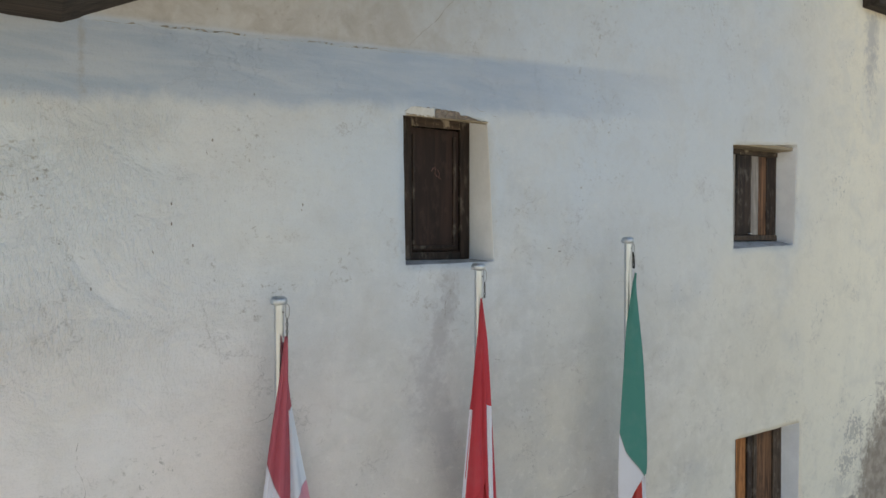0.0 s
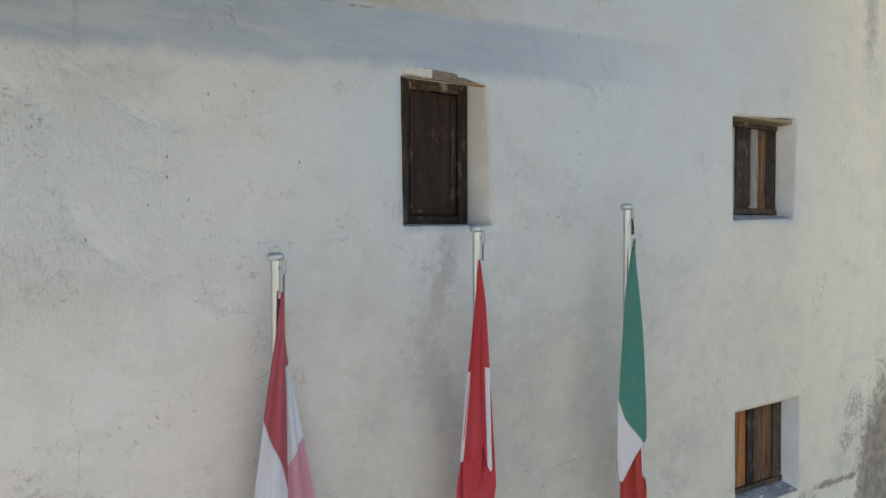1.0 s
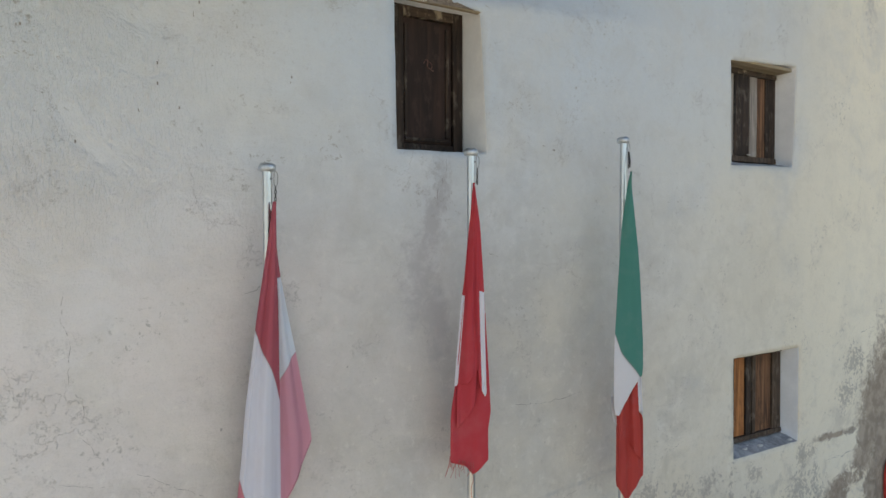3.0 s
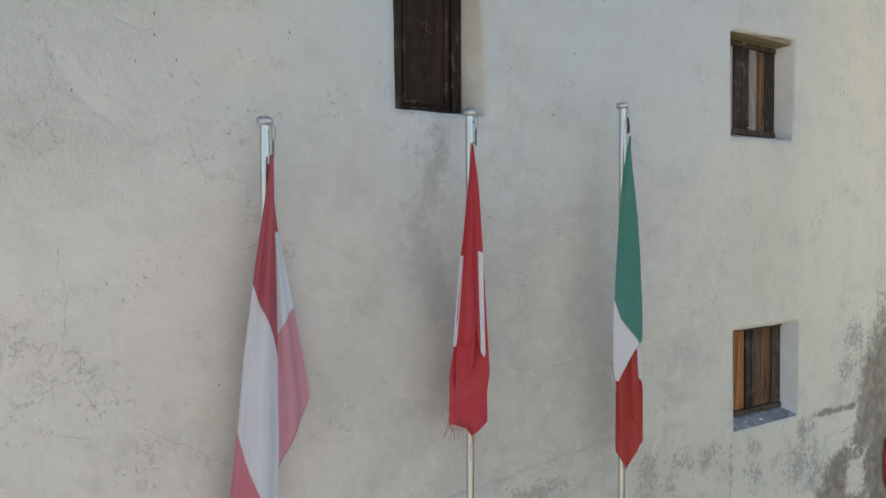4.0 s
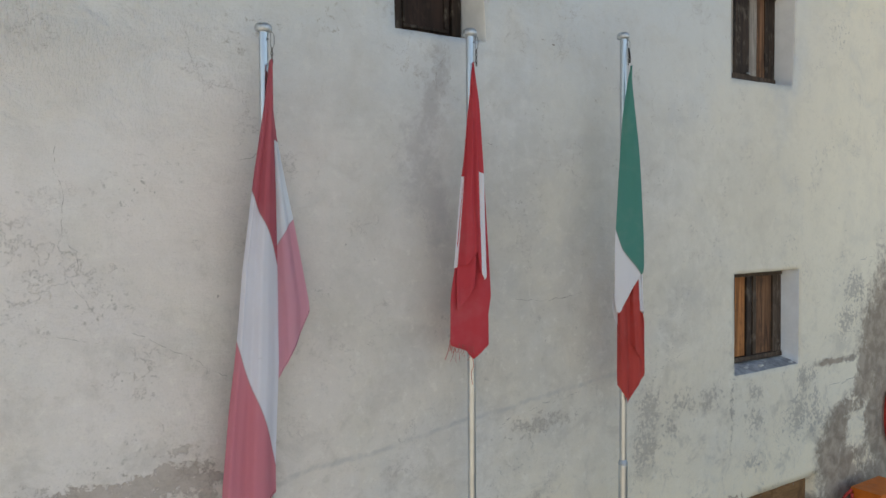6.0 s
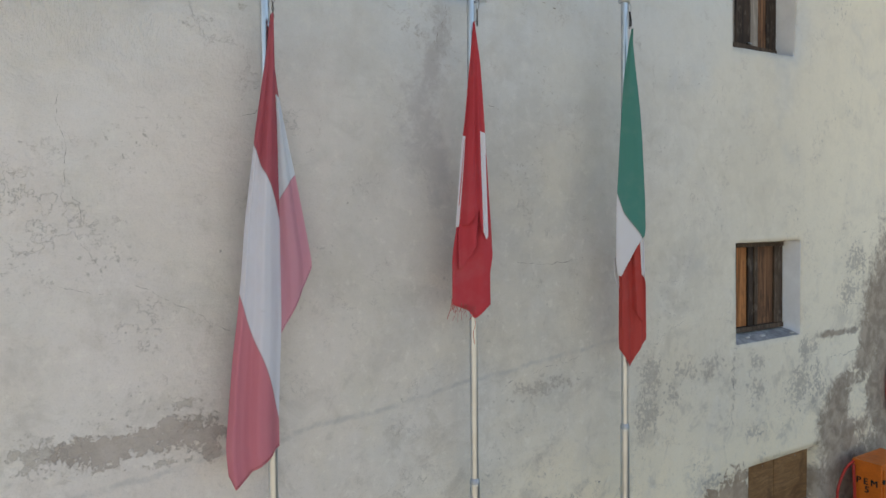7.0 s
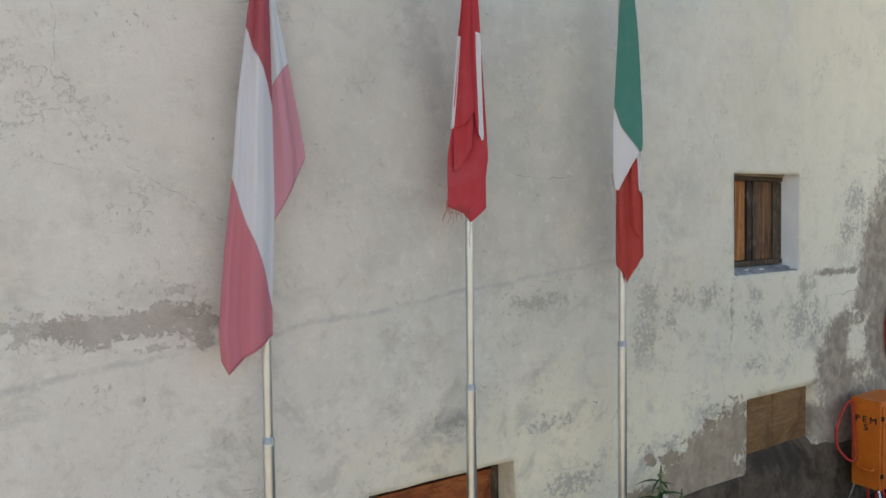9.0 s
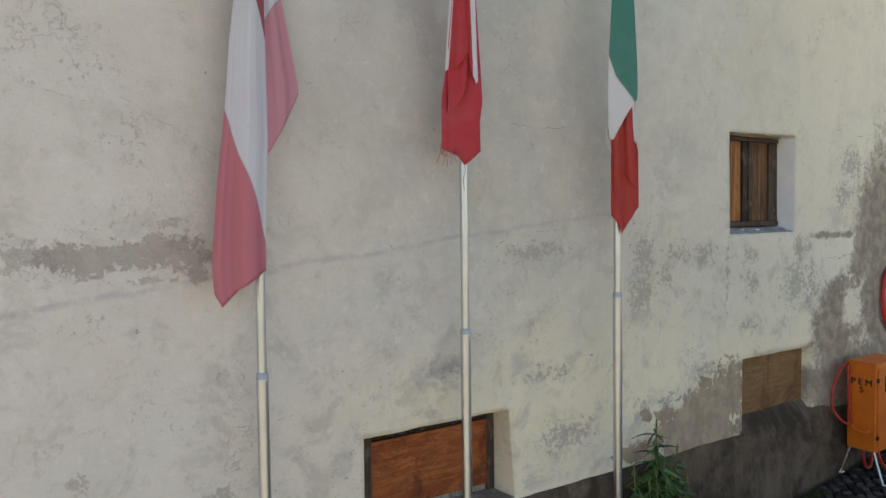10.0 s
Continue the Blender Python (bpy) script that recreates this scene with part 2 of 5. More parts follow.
    mortar = union(((-0.02, 1.02, 0.22, 0.2), (-0.28, 0.90, 0.34, 0.19), (-0.6, 0.80, 0.26, 0.13), (0.10, 1.05, 0.10, 0.2), (-0.3, 0.70, 0.5, 0.10), (-1.0, 1.0, 0.05, 0.035), (-0.78, 0.98, 0.09, 0.04), (-1.05, 0.74, 0.2, 0.06)), 0.62)
    mortar = g.smooth(torn(mortar, 2.4, 1.3), 0.12, 0.28)
    brown = g.mix(g.smooth(blot, 0.36, 0.64), (0.32, 0.232, 0.165), (0.46, 0.352, 0.262))
    colour = g.mix(lerp_up(mortar, 0.9), colour, brown)
    bare = g.math("MAXIMUM", bare, mortar)
    # old sloping trowel seam
    seam = g.math("ADD", 2.145, g.math("MULTIPLY", g.math("ADD", x, 5.156), 0.118))
    seam = g.math("ADD", seam, g.math("MULTIPLY", g.math("SUBTRACT", mid, 0.5), 0.12))
    off = g.math("ABSOLUTE", g.math("SUBTRACT", z, seam))
    seam = g.math("MULTIPLY", g.smooth(off, 0.026, 0.003), g.smooth(blot, 0.38, 0.6, 0.15, 0.85))
    seam = g.math("MULTIPLY", seam, g.smooth(x, -0.9, -1.6))
    colour = g.mix(lerp_up(seam, 0.55), colour, (0.37, 0.375, 0.385))
    # tiny dark pits
    pits = g.smooth(g.noise(p, 24.0, 2, 0.5), 0.745, 0.78)
    colour = g.mix(lerp_up(pits, 0.5), colour, (0.2, 0.19, 0.18))
    colour = g.mix(g.smooth(grit, 0.5, 0.75, 0, 0.22), colour, (0.36, 0.35, 0.33))
    # relief: swept trowel marks, grain, flaking steps
    comb = g.noise(g.stretch(p, (60.0, 1.0, 21.0), (0, 0.55, 0)), 1.0, 3, 0.6)
    swept = g.math("MULTIPLY", g.smooth(x, -3.9, -4.8), g.math("MULTIPLY", g.smooth(z, 3.9, 4.6), g.smooth(z, 5.75, 5.55)))
    swept = g.math("MULTIPLY", comb, g.math("MULTIPLY", swept, g.smooth(mid, 0.36, 0.56)))
    h = g.math("ADD", g.math("MULTIPLY", mid, 1.2), g.math("MULTIPLY", blot, 0.8))
    h = g.math("ADD", h, g.math("MULTIPLY", fine, 0.28))
    h = g.math("ADD", h, g.math("MULTIPLY", drag, 0.5))
    h = g.math("ADD", h, g.math("MULTIPLY", swept, 3.2))
    h = g.math("SUBTRACT", h, g.math("MULTIPLY", bare, 0.45))
    h = g.math("SUBTRACT", h, g.math("MULTIPLY", flecks, 0.25))
    h = g.math("SUBTRACT", h, g.math("MULTIPLY", pits, 0.5))
    h = g.math("SUBTRACT", h, g.math("MULTIPLY", hair, 0.3))
    return g.finish(colour, 0.88, g.bump(h, 0.65, 0.014), spec=0.25)


def mottled(name, dark, light, scale, rough=0.85, bump=0.4, distance=0.006, metal=0.0, spec=0.4, stretch=None, rnd=0.0, grain=9.0):
    g = Graph(name)
    p = g.local()
    v = g.stretch(p, stretch) if stretch else p
    a, b = g.noise(v, scale, 6, 0.62, 0.3), g.noise(v, scale * grain, 5, 0.65)
    f = g.math("ADD", g.math("MULTIPLY", a, 0.7), g.math("MULTIPLY", b, 0.3))
    if rnd:
        f = g.math("ADD", f, g.math("MULTIPLY", g.math("SUBTRACT", g.random(), 0.5), rnd))
    colour = g.mix(g.smooth(f, 0.33, 0.68), dark, light)
    return g.finish(colour, g.smooth(b, 0.3, 0.7, rough - 0.1, min(1.0, rough + 0.08)), g.bump(f, bump, distance), metal, spec)


def plinth_material():
    g = Graph("cement_plinth")
    p = g.position()
    a = g.noise(p, 2.4, 9, 0.68, 0.15)
    b = g.noise(p, 11.0, 8, 0.7, 0.4)
    c = g.noise(p, 60.0, 4, 0.7)
    d = g.noise(g.stretch(p, (1.8, 1.0, 1.0)), 1.7, 9, 0.7, 0.3)
    colour = g.mix(g.smooth(a, 0.38, 0.62), (0.064, 0.047, 0.035), (0.150, 0.110, 0.080))
    colour = g.mix(g.smooth(d, 0.47, 0.64, 0, 0.6), colour, (0.23, 0.172, 0.126))
    colour = g.mix(g.smooth(b, 0.52, 0.7, 0, 0.45), colour, (0.045, 0.036, 0.030))
    colour = g.mix(g.smooth(c, 0.58, 0.72, 0, 0.4), colour, (0.17, 0.15, 0.13))
    h = g.math("ADD", g.math("MULTIPLY", b, 1.0), g.math("ADD", g.math("MULTIPLY", c, 0.4), g.math("MULTIPLY", d, 0.5)))
    return g.finish(colour, 0.93, g.bump(h, 0.5, 0.008), spec=0.2)


def satin_metal(name, colour, rough):
    g = Graph(name)
    n = g.noise(g.local(), 5.0, 4, 0.6)
    tone = g.mix(g.smooth(n, 0.35, 0.65), tuple(0.9 * c for c in colour), colour)
    return g.finish(tone, g.smooth(n, 0.3, 0.7, rough - 0.008, rough + 0.008), None, 1.0)


def wood(name, dark, light, worn=None, along="z", scale=1.0, wear=0.5):
    g = Graph(name)
    p = g.local()
    grain = (28.0 * scale, 28.0 * scale, 1.6 * scale) if along == "z" else (1.6 * scale, 28.0 * scale, 28.0 * scale)
    a = g.noise(g.stretch(p, grain), 1.0, 5, 0.62, 0.8)
    b = g.noise(p, 3.5 * scale, 5, 0.6)
    colour = g.mix(g.smooth(a, 0.3, 0.7), dark, light)
    colour = g.mix(g.smooth(b, 0.45, 0.7, 0, 0.6), colour, dark)
    if worn:
        c = g.noise(g.stretch(p, (9, 9, 4)), 1.5, 7, 0.7)
        colour = g.mix(g.math("MULTIPLY", g.smooth(c, 0.52, 0.62), wear), colour, worn)
    return g.finish(colour, 0.78, g.bump(a, 0.5, 0.004), spec=0.3)


def plywood(name, dark, mid, light):
    g = Graph(name)
    p = g.local()
    w = g.noise(g.stretch(p, (1.0, 1.0, 5.5)), 2.2, 5, 0.6, 1.4)
    a = g.noise(g.stretch(p, (3.0, 3.0, 26.0)), 1.5, 4, 0.6, 1.5)
    stain = g.noise(p, 3.6, 7, 0.66, 0.8)
    veins = g.math("ABSOLUTE", g.math("SUBTRACT", g.noise(g.stretch(p, (0.8, 1.0, 3.2)), 2.6, 6, 0.62, 2.2), 0.5))
    knots = g.smooth(g.noise(g.stretch(p, (1, 1, 1.6)), 8.0, 4, 0.6, 1.2), 0.62, 0.75)
    colour = g.mix(g.smooth(w, 0.35, 0.65), mid, light)
    colour = g.mix(g.smooth(a, 0.5, 0.72, 0, 0.55), colour, dark)
    colour = g.mix(g.smooth(stain, 0.48, 0.7, 0, 0.8), colour, dark)
    colour = g.mix(g.smooth(veins, 0.05, 0.004, 0, 0.4), colour, dark)
    colour = g.mix(g.math("MULTIPLY", knots, 0.5), colour, dark)
    return g.finish(colour, 0.62, g.bump(a, 0.25, 0.002), spec=0.35)


def cloth(name, above, within, below, thin=0.25):
    """Woven cloth; the vertex value dye runs over 1, from 1 to 0 and under 0 for its three bands."""
    g = Graph(name)
    p = g.local()
    dye = g.attribute("dye")
    colour = g.mix(g.smooth(dye, 0.995, 1.005), within, above)
    colour = g.mix(g.smooth(dye, 0.005, -0.005), colour, below)
    seam = g.math("MINIMUM", g.math("ABSOLUTE", g.math("SUBTRACT", dye, 1.0)), g.math("ABSOLUTE", dye))
    faded = g.noise(p, 5.0, 5, 0.6)
    colour = g.mix(g.smooth(faded, 0.45, 0.75, 0, 0.08), colour, (0.62, 0.5, 0.5))
    dirt = g.noise(p, 22.0, 5, 0.7)
    colour = g.mix(g.smooth(dirt, 0.66, 0.8, 0, 0.3), colour, (0.2, 0.17, 0.17))
    colour = g.mix(g.smooth(seam, 0.02, 0.0, 0, 0.3), colour, (0.3, 0.2, 0.2))
    weave = g.noise(p, 900.0, 2, 0.5)
    crease = g.noise(g.stretch(p, (16, 16, 2.2)), 1.0, 4, 0.55, 0.4)
    n = g.bump(weave, 0.12, 0.001, g.bump(crease, 0.5, 0.009))
    return g.finish(colour, 0.8, n, spec=0.2, through_light=thin)


M_PLASTER = plaster_material()
# whiter than the wall: light falling on the reveals put into the colour
M_REVEAL = mottled("lit_reveal_limewash", (0.82, 0.83, 0.84), (0.915, 0.925, 0.935), 5.0, 0.88, 0.35, 0.006)
M_PLINTH = plinth_material()
M_DAMP = mottled("damp_cement", (0.15, 0.125, 0.105), (0.33, 0.285, 0.25), 6.0, 0.93, 0.6, 0.008)
M_SILL = mottled("dirty_sill", (0.24, 0.235, 0.235), (0.56, 0.55, 0.55), 9.0, 0.92, 0.6, 0.006)
M_LINTEL = mottled("broken_mortar", (0.16, 0.13, 0.11), (0.36, 0.31, 0.26), 18.0, 0.95, 0.9, 0.01)
M_FILLER = mottled("filler", (0.6, 0.59, 0.56), (0.74, 0.73, 0.7), 9.0, 0.9, 0.3, 0.004)
M_CRACK = mottled("crack", (0.17, 0.16, 0.15), (0.38, 0.36, 0.33), 14.0, 0.95, 0.3, 0.002)
M_DARKWOOD = wood("dark_weathered_wood", (0.014, 0.010, 0.008), (0.060, 0.039, 0.028), (0.17, 0.145, 0.12), "z", 1.0, 0.45)
M_PANELWOOD = wood("red_brown_wood", (0.020, 0.013, 0.011), (0.046, 0.026, 0.020), (0.075, 0.045, 0.036), "z", 0.7, 0.35)
M_RAILWOOD = wood("peeling_rail_wood", (0.03, 0.022, 0.017), (0.10, 0.07, 0.05), (0.38, 0.32, 0.24), "x", 1.0, 0.85)
M_GREYWOOD = wood("silvered_wood", (0.20, 0.17, 0.15), (0.42, 0.38, 0.33), None, "z")
M_BROWNWOOD = wood("brown_board_wood", (0.07, 0.035, 0.02), (0.26, 0.13, 0.065), (0.05, 0.03, 0.02), "z", 1.0, 0.5)
M_ORANGEWOOD = wood("orange_board_wood", (0.22, 0.085, 0.03), (0.52, 0.22, 0.075), (0.1, 0.05, 0.03), "z", 1.0, 0.4)
M_PALEWOOD = wood("pale_lintel_wood", (0.22, 0.17, 0.11), (0.45, 0.37, 0.25), None, "x")
M_ROOFWOOD = wood("dark_roof_wood", (0.02, 0.016, 0.014), (0.07, 0.055, 0.045), None, "x")
M_FRAMEWOOD = wood("brown_frame_wood", (0.045, 0.030, 0.021), (0.125, 0.088, 0.062), (0.20, 0.16, 0.125), "z", 1.0, 0.5)
M_PLY = plywood("orange_plywood", (0.095, 0.022, 0.009), (0.31, 0.078, 0.021), (0.44, 0.135, 0.038))
M_PLY_OLD = plywood("weathered_plywood", (0.13, 0.062, 0.026), (0.245, 0.128, 0.050), (0.31, 0.172, 0.074))
M_ALU = satin_metal("satin_aluminium", (0.60, 0.63, 0.655), 0.31)
M_CAP = mottled("galvanised_cap", (0.42, 0.46, 0.5), (0.62, 0.66, 0.7), 26.0, 0.42, 0.2, 0.001, 0.75)
M_COLLAR = mottled("blue_grey_collar", (0.34, 0.38, 0.43), (0.48, 0.52, 0.57), 30.0, 0.45, 0.1, 0.001, 0.4)
M_STEEL = mottled("dull_steel", (0.20, 0.2, 0.2), (0.42, 0.42, 0.42), 60.0, 0.4, 0.2, 0.001, 0.9)
M_LINK = mottled("dark_chain_steel", (0.05, 0.05, 0.05), (0.16, 0.155, 0.15), 60.0, 0.5, 0.2, 0.001, 0.8)
M_CHROME = mottled("zinc_tube", (0.45, 0.46, 0.48), (0.72, 0.73, 0.75), 20.0, 0.28, 0.1, 0.001, 0.9)
M_ORANGE = mottled("orange_enamel", (0.62, 0.135, 0.012), (0.80, 0.20, 0.02), 6.0, 0.45, 0.12, 0.002, 0.0, 0.5)
M_BLACK = mottled("black_stencil", (0.012, 0.012, 0.012), (0.035, 0.033, 0.03), 30.0, 0.6, 0.1, 0.001)
M_HOSE = mottled("red_hose", (0.42, 0.025, 0.02), (0.62, 0.06, 0.045), 14.0, 0.42, 0.1, 0.001)
M_LEAF = mottled("willowherb_leaf", (0.028, 0.075, 0.018), (0.10, 0.19, 0.048), 18.0, 0.55, 0.2, 0.002, rnd=0.5)
M_STEM = mottled("plant_stem", (0.07, 0.11, 0.03), (0.16, 0.2, 0.07), 30.0, 0.6, 0.2, 0.002)
M_BUD = mottled("pale_buds", (0.16, 0.22, 0.07), (0.34, 0.36, 0.16), 40.0, 0.7, 0.2, 0.002)
M_MOSS = mottled("dark_moss", (0.022, 0.034, 0.010), (0.075, 0.095, 0.030), 22.0, 0.95, 0.6, 0.01)
M_SETT = mottled("granite_sett", (0.024, 0.022, 0.020), (0.092, 0.085, 0.078), 26.0, 0.88, 0.6, 0.006, spec=0.2, rnd=0.6)
M_JOINT = mottled("joint_soil", (0.02, 0.018, 0.015), (0.055, 0.048, 0.04), 12.0, 0.97, 0.6, 0.008)
# unseen gravel, kept pale and warm to bounce sun onto the wall
M_GROUND = mottled("gravel_ground", (0.275, 0.25, 0.20), (0.42, 0.385, 0.31), 0.6, 0.95, 0.6, 0.02)
M_ROOF = mottled("slate_roof", (0.07, 0.065, 0.06), (0.15, 0.14, 0.13), 2.0, 0.85, 0.5, 0.02)
# lower red bands lighter: backlight through the single layer put into the colour
M_RED_WHITE = cloth("red_white_red_cloth", (0.50, 0.118, 0.155), (0.76, 0.76, 0.83), (0.66, 0.235, 0.295))
M_PINK_BACK = cloth("faded_backlit_cloth", (0.54, 0.15, 0.19), (0.80, 0.84, 0.90), (0.74, 0.38, 0.47), 0.35)
M_CROSS = cloth("red_white_cross_cloth", (0.82, 0.82, 0.88), (0.60, 0.066, 0.085), (0.60, 0.066, 0.085))
M_GREEN_WHITE = cloth("green_white_cloth", (0.085, 0.29, 0.245), (0.80, 0.80, 0.84), (0.66, 0.07, 0.055))
M_RED = cloth("red_cloth", (0.58, 0.08, 0.07), (0.56, 0.08, 0.07), (0.56, 0.08, 0.07))
M_STITCH = mottled("dark_red_thread", (0.16, 0.03, 0.04), (0.28, 0.06, 0.07), 90.0, 0.85)
M_HOIST = cloth("white_hoist_cloth", (0.7, 0.7, 0.72), (0.7, 0.7, 0.72), (0.7, 0.7, 0.72))


# ---- mesh helpers ----
def mesh_of(name, bm, mat, smooth=False):
    me = bpy.data.meshes.new(name)
    bm.normal_update()
    bm.to_mesh(me)
    bm.free()
    me.materials.append(mat)
    if smooth:
        me.polygons.foreach_set("use_smooth", [True] * len(me.polygons))
    return me


def part(name, bm, mat, parent=None, label="", smooth=False):
    ob = new(name, mesh_of(name, bm, mat, smooth))
    ob.parent = parent
    return tagged(ob, label)


def empty(name, at, label, category, group="", kind=""):
    ob = new(name)
    ob.matrix_world = Matrix.Translation(at)
    ob.empty_display_size = 0.1
    return tagged(ob, label, category, group, kind)


def box(bm, lo, hi, bevel=0.0, jitter=0.0, rnd=random):
    geo = bmesh.ops.create_cube(bm, size=1.0)
    vs = geo["verts"]
    for v in vs:
        v.co = Vector([(l + h) / 2 + c * (h - l) for l, h, c in zip(lo, hi, v.co)])
        if jitter:
            v.co += Vector([rnd.uniform(-jitter, jitter) for _ in range(3)])
    if bevel:
        edges = list({e for v in vs for e in v.link_edges})
        bmesh.ops.bevel(bm, geom=edges, offset=bevel, segments=2, profile=0.6, affect="EDGES")
    return bm


def boxed(lo, hi, bevel=0.0, jitter=0.0, rnd=random):
    return box(bmesh.new(), lo, hi, bevel, jitter, rnd)


def lathe(profile, sides=24):
    """A solid of revolution about z from (radius, height) pairs."""
    bm = bmesh.new()
    rings = []
    for r, h in profile:
        rings.append([bm.verts.new((r * math.cos(2 * math.pi * i / sides), r * math.sin(2 * math.pi * i / sides), h)) for i in range(sides)])
    for a, b in zip(rings, rings[1:]):
        for i in range(sides):
            bm.faces.new((a[i], a[(i + 1) % sides], b[(i + 1) % sides], b[i]))
    for ring, flip in ((rings[0], -1), (rings[-1], 1)):
        bm.faces.new([bm.verts.new(v.co) for v in ring[::flip]])
    return bm


def tube(points, radius, sides=10, bm=None, closed=False):
    """A round tube along points."""
    bm = bm or bmesh.new()
    pts = [Vector(q) for q in points]
    n = len(pts)
    rings, side = [], None
    for i, q in enumerate(pts):
        if closed:
            t = (pts[(i + 1) % n] - pts[i - 1]).normalized()
        else:
            t = (pts[min(i + 1, n - 1)] - pts[max(i - 1, 0)]).normalized()
        if side is None:
            side = t.orthogonal().normalized()
        side = (side - t * side.dot(t)).normalized()
        up = t.cross(side)
        rings.append([bm.verts.new(q + radius * (math.cos(2 * math.pi * k / sides) * side + math.sin(2 * math.pi * k / sides) * up)) for k in range(sides)])
    pairs = list(zip(rings, rings[1:])) + ([(rings[-1], rings[0])] if closed else [])
    for a, b in pairs:
        for k in range(sides):
            bm.faces.new((a[k], a[(k + 1) % sides], b[(k + 1) % sides], b[k]))
    if not closed:
        bm.faces.new(rings[0][::-1])
        bm.faces.new(rings[-1])
    return bm


def bend(points, steps=8):
    """A smooth line through points."""
    pts = [Vector(q) for q in points]
    pts = [2 * pts[0] - pts[1]] + pts + [2 * pts[-1] - pts[-2]]
    out = []
    for a, b, c, d in zip(pts, pts[1:], pts[2:], pts[3:]):
        for i in range(steps):
            t = i / steps
            out.append(0.5 * (2 * b + (c - a) * t + (2 * a - 5 * b + 4 * c - d) * t * t + (3 * b - a - 3 * c + d) * t ** 3))
    out.append(pts[-2])
    return out


# ---- setting: the ground ----
def ground_z(x):
    return 0.10 * (max(-14.0, min(10.0, x)) - 1.6)


def spread(lo, hi, step):
    n = max(1, round((hi - lo) / step))
    return [lo + (hi - lo) * i / n for i in range(n)]


def build_ground():
    xs = [-900, -300, -80, -30] + spread(-14, 10, 1.0) + [10, 30, 80, 300, 900]
    ys = [-900, -300, -80, -30, -14, -8, -4, -2, 0.3, 10, 30, 80, 300, 900]
    bm = bmesh.new()
    grid = [[bm.verts.new((x, y, ground_z(x) - 0.06)) for y in ys] for x in xs]
    for i in range(len(xs) - 1):
        for j in range(len(ys) - 1):
            bm.faces.new((grid[i][j], grid[i + 1][j], grid[i + 1][j + 1], grid[i][j + 1]))
    return tagged(part("ground", bm, M_GROUND), "pale gravel ground sloping up along the house", "ground", kind="structure")


# ---- setting: the house wall ----
# outer x0, x1, z0, z1; inner x0, x1, z0, z1; depth
OPENINGS = {
    "window_1": (-3.215, -2.58, 4.845, 5.752, -3.20, -2.605, 4.863, 5.795, 0.215),
    "window_2": (-0.045, 0.865, 4.93, 5.805, -0.03, 0.845, 4.972, 5.822, 0.17),
    "window_3": (0.004, 0.957, 2.40, 3.285, 0.02, 0.94, 2.455, 3.282, 0.155),
    "window_4": (-3.395, -2.31, 0.66, 1.268, -3.385, -2.335, 0.675, 1.258, 0.175),
    "window_5": (0.20, 1.30, 0.66, 1.303, 0.205, 1.235, 0.77, 1.295, 0.085),
}
# how far each corner stands off its rectangle: top left, top right, bottom right, bottom left
SKEW = {
    "window_1": ((-0.007, -0.009), (-0.025, 0.010), (0.034, 0.008), (0.010, -0.005)),
    "window_2": ((-0.008, -0.014), (0.028, 0.046), (-0.022, 0.003), (0.008, -0.022)),
    "window_3": ((0.006, -0.024), (0.016, -0.012), (0.013, 0.0), (0.018, -0.010)),
    "window_4": ((-0.008, -0.004), (-0.026, 0.004), (0.020, 0.0), (-0.006, 0.0)),
    "window_5": ((0.0, 0.0), (0.0, 0.0), (0.0, 0.0), (0.0, 0.0)),
}
RIDGE_X, EAVE_X, EAVE_Z, SLOPE = 1.6, -5.0, 6.0, 0.80
KICK_X, KICK_SLOPE = -3.9, 0.44
LEFT_X, RIGHT_X = -6.3, 8.3


def roof_z(x):
    if x < EAVE_X:
        return EAVE_Z
    if x < KICK_X:
        return EAVE_Z + KICK_SLOPE * (x - EAVE_X)
    kick = EAVE_Z + KICK_SLOPE * (KICK_X - EAVE_X)
    return kick + SLOPE * (min(x, 2 * RIDGE_X - x) - KICK_X)


def step01(t):
    t = max(0.0, min(1.0, t))
    return t * t * (3 - 2 * t)


def wall_y(x, z):
    """How the hand-laid plaster swells; the coved upper part hangs forward over a crease."""
    q = Vector((x, 0.0, z))
    y = 0.012 * noise.noise(q * 0.7) + 0.006 * noise.noise(q * 1.9 + Vector((7, 0, 3))) + 0.0025 * noise.noise(q * 6.0)
    for o in OPENINGS.values():
        dx = max(o[0] - x, 0.0, x - o[1])
        dz = max(o[2] - z, 0.0, z - o[3])
        y *= step01(math.hypot(dx, dz) / 0.25)
    crease = 6.15 + 0.05 * (x + 2.6)
    out = step01((-2.1 - x) / 1.6)
    if z > crease and out > 0:
        y -= out * (0.022 + (0.28 + 0.22 * step01((-3.4 - x) / 1.2)) * min(1.2, z - crease))
    return y


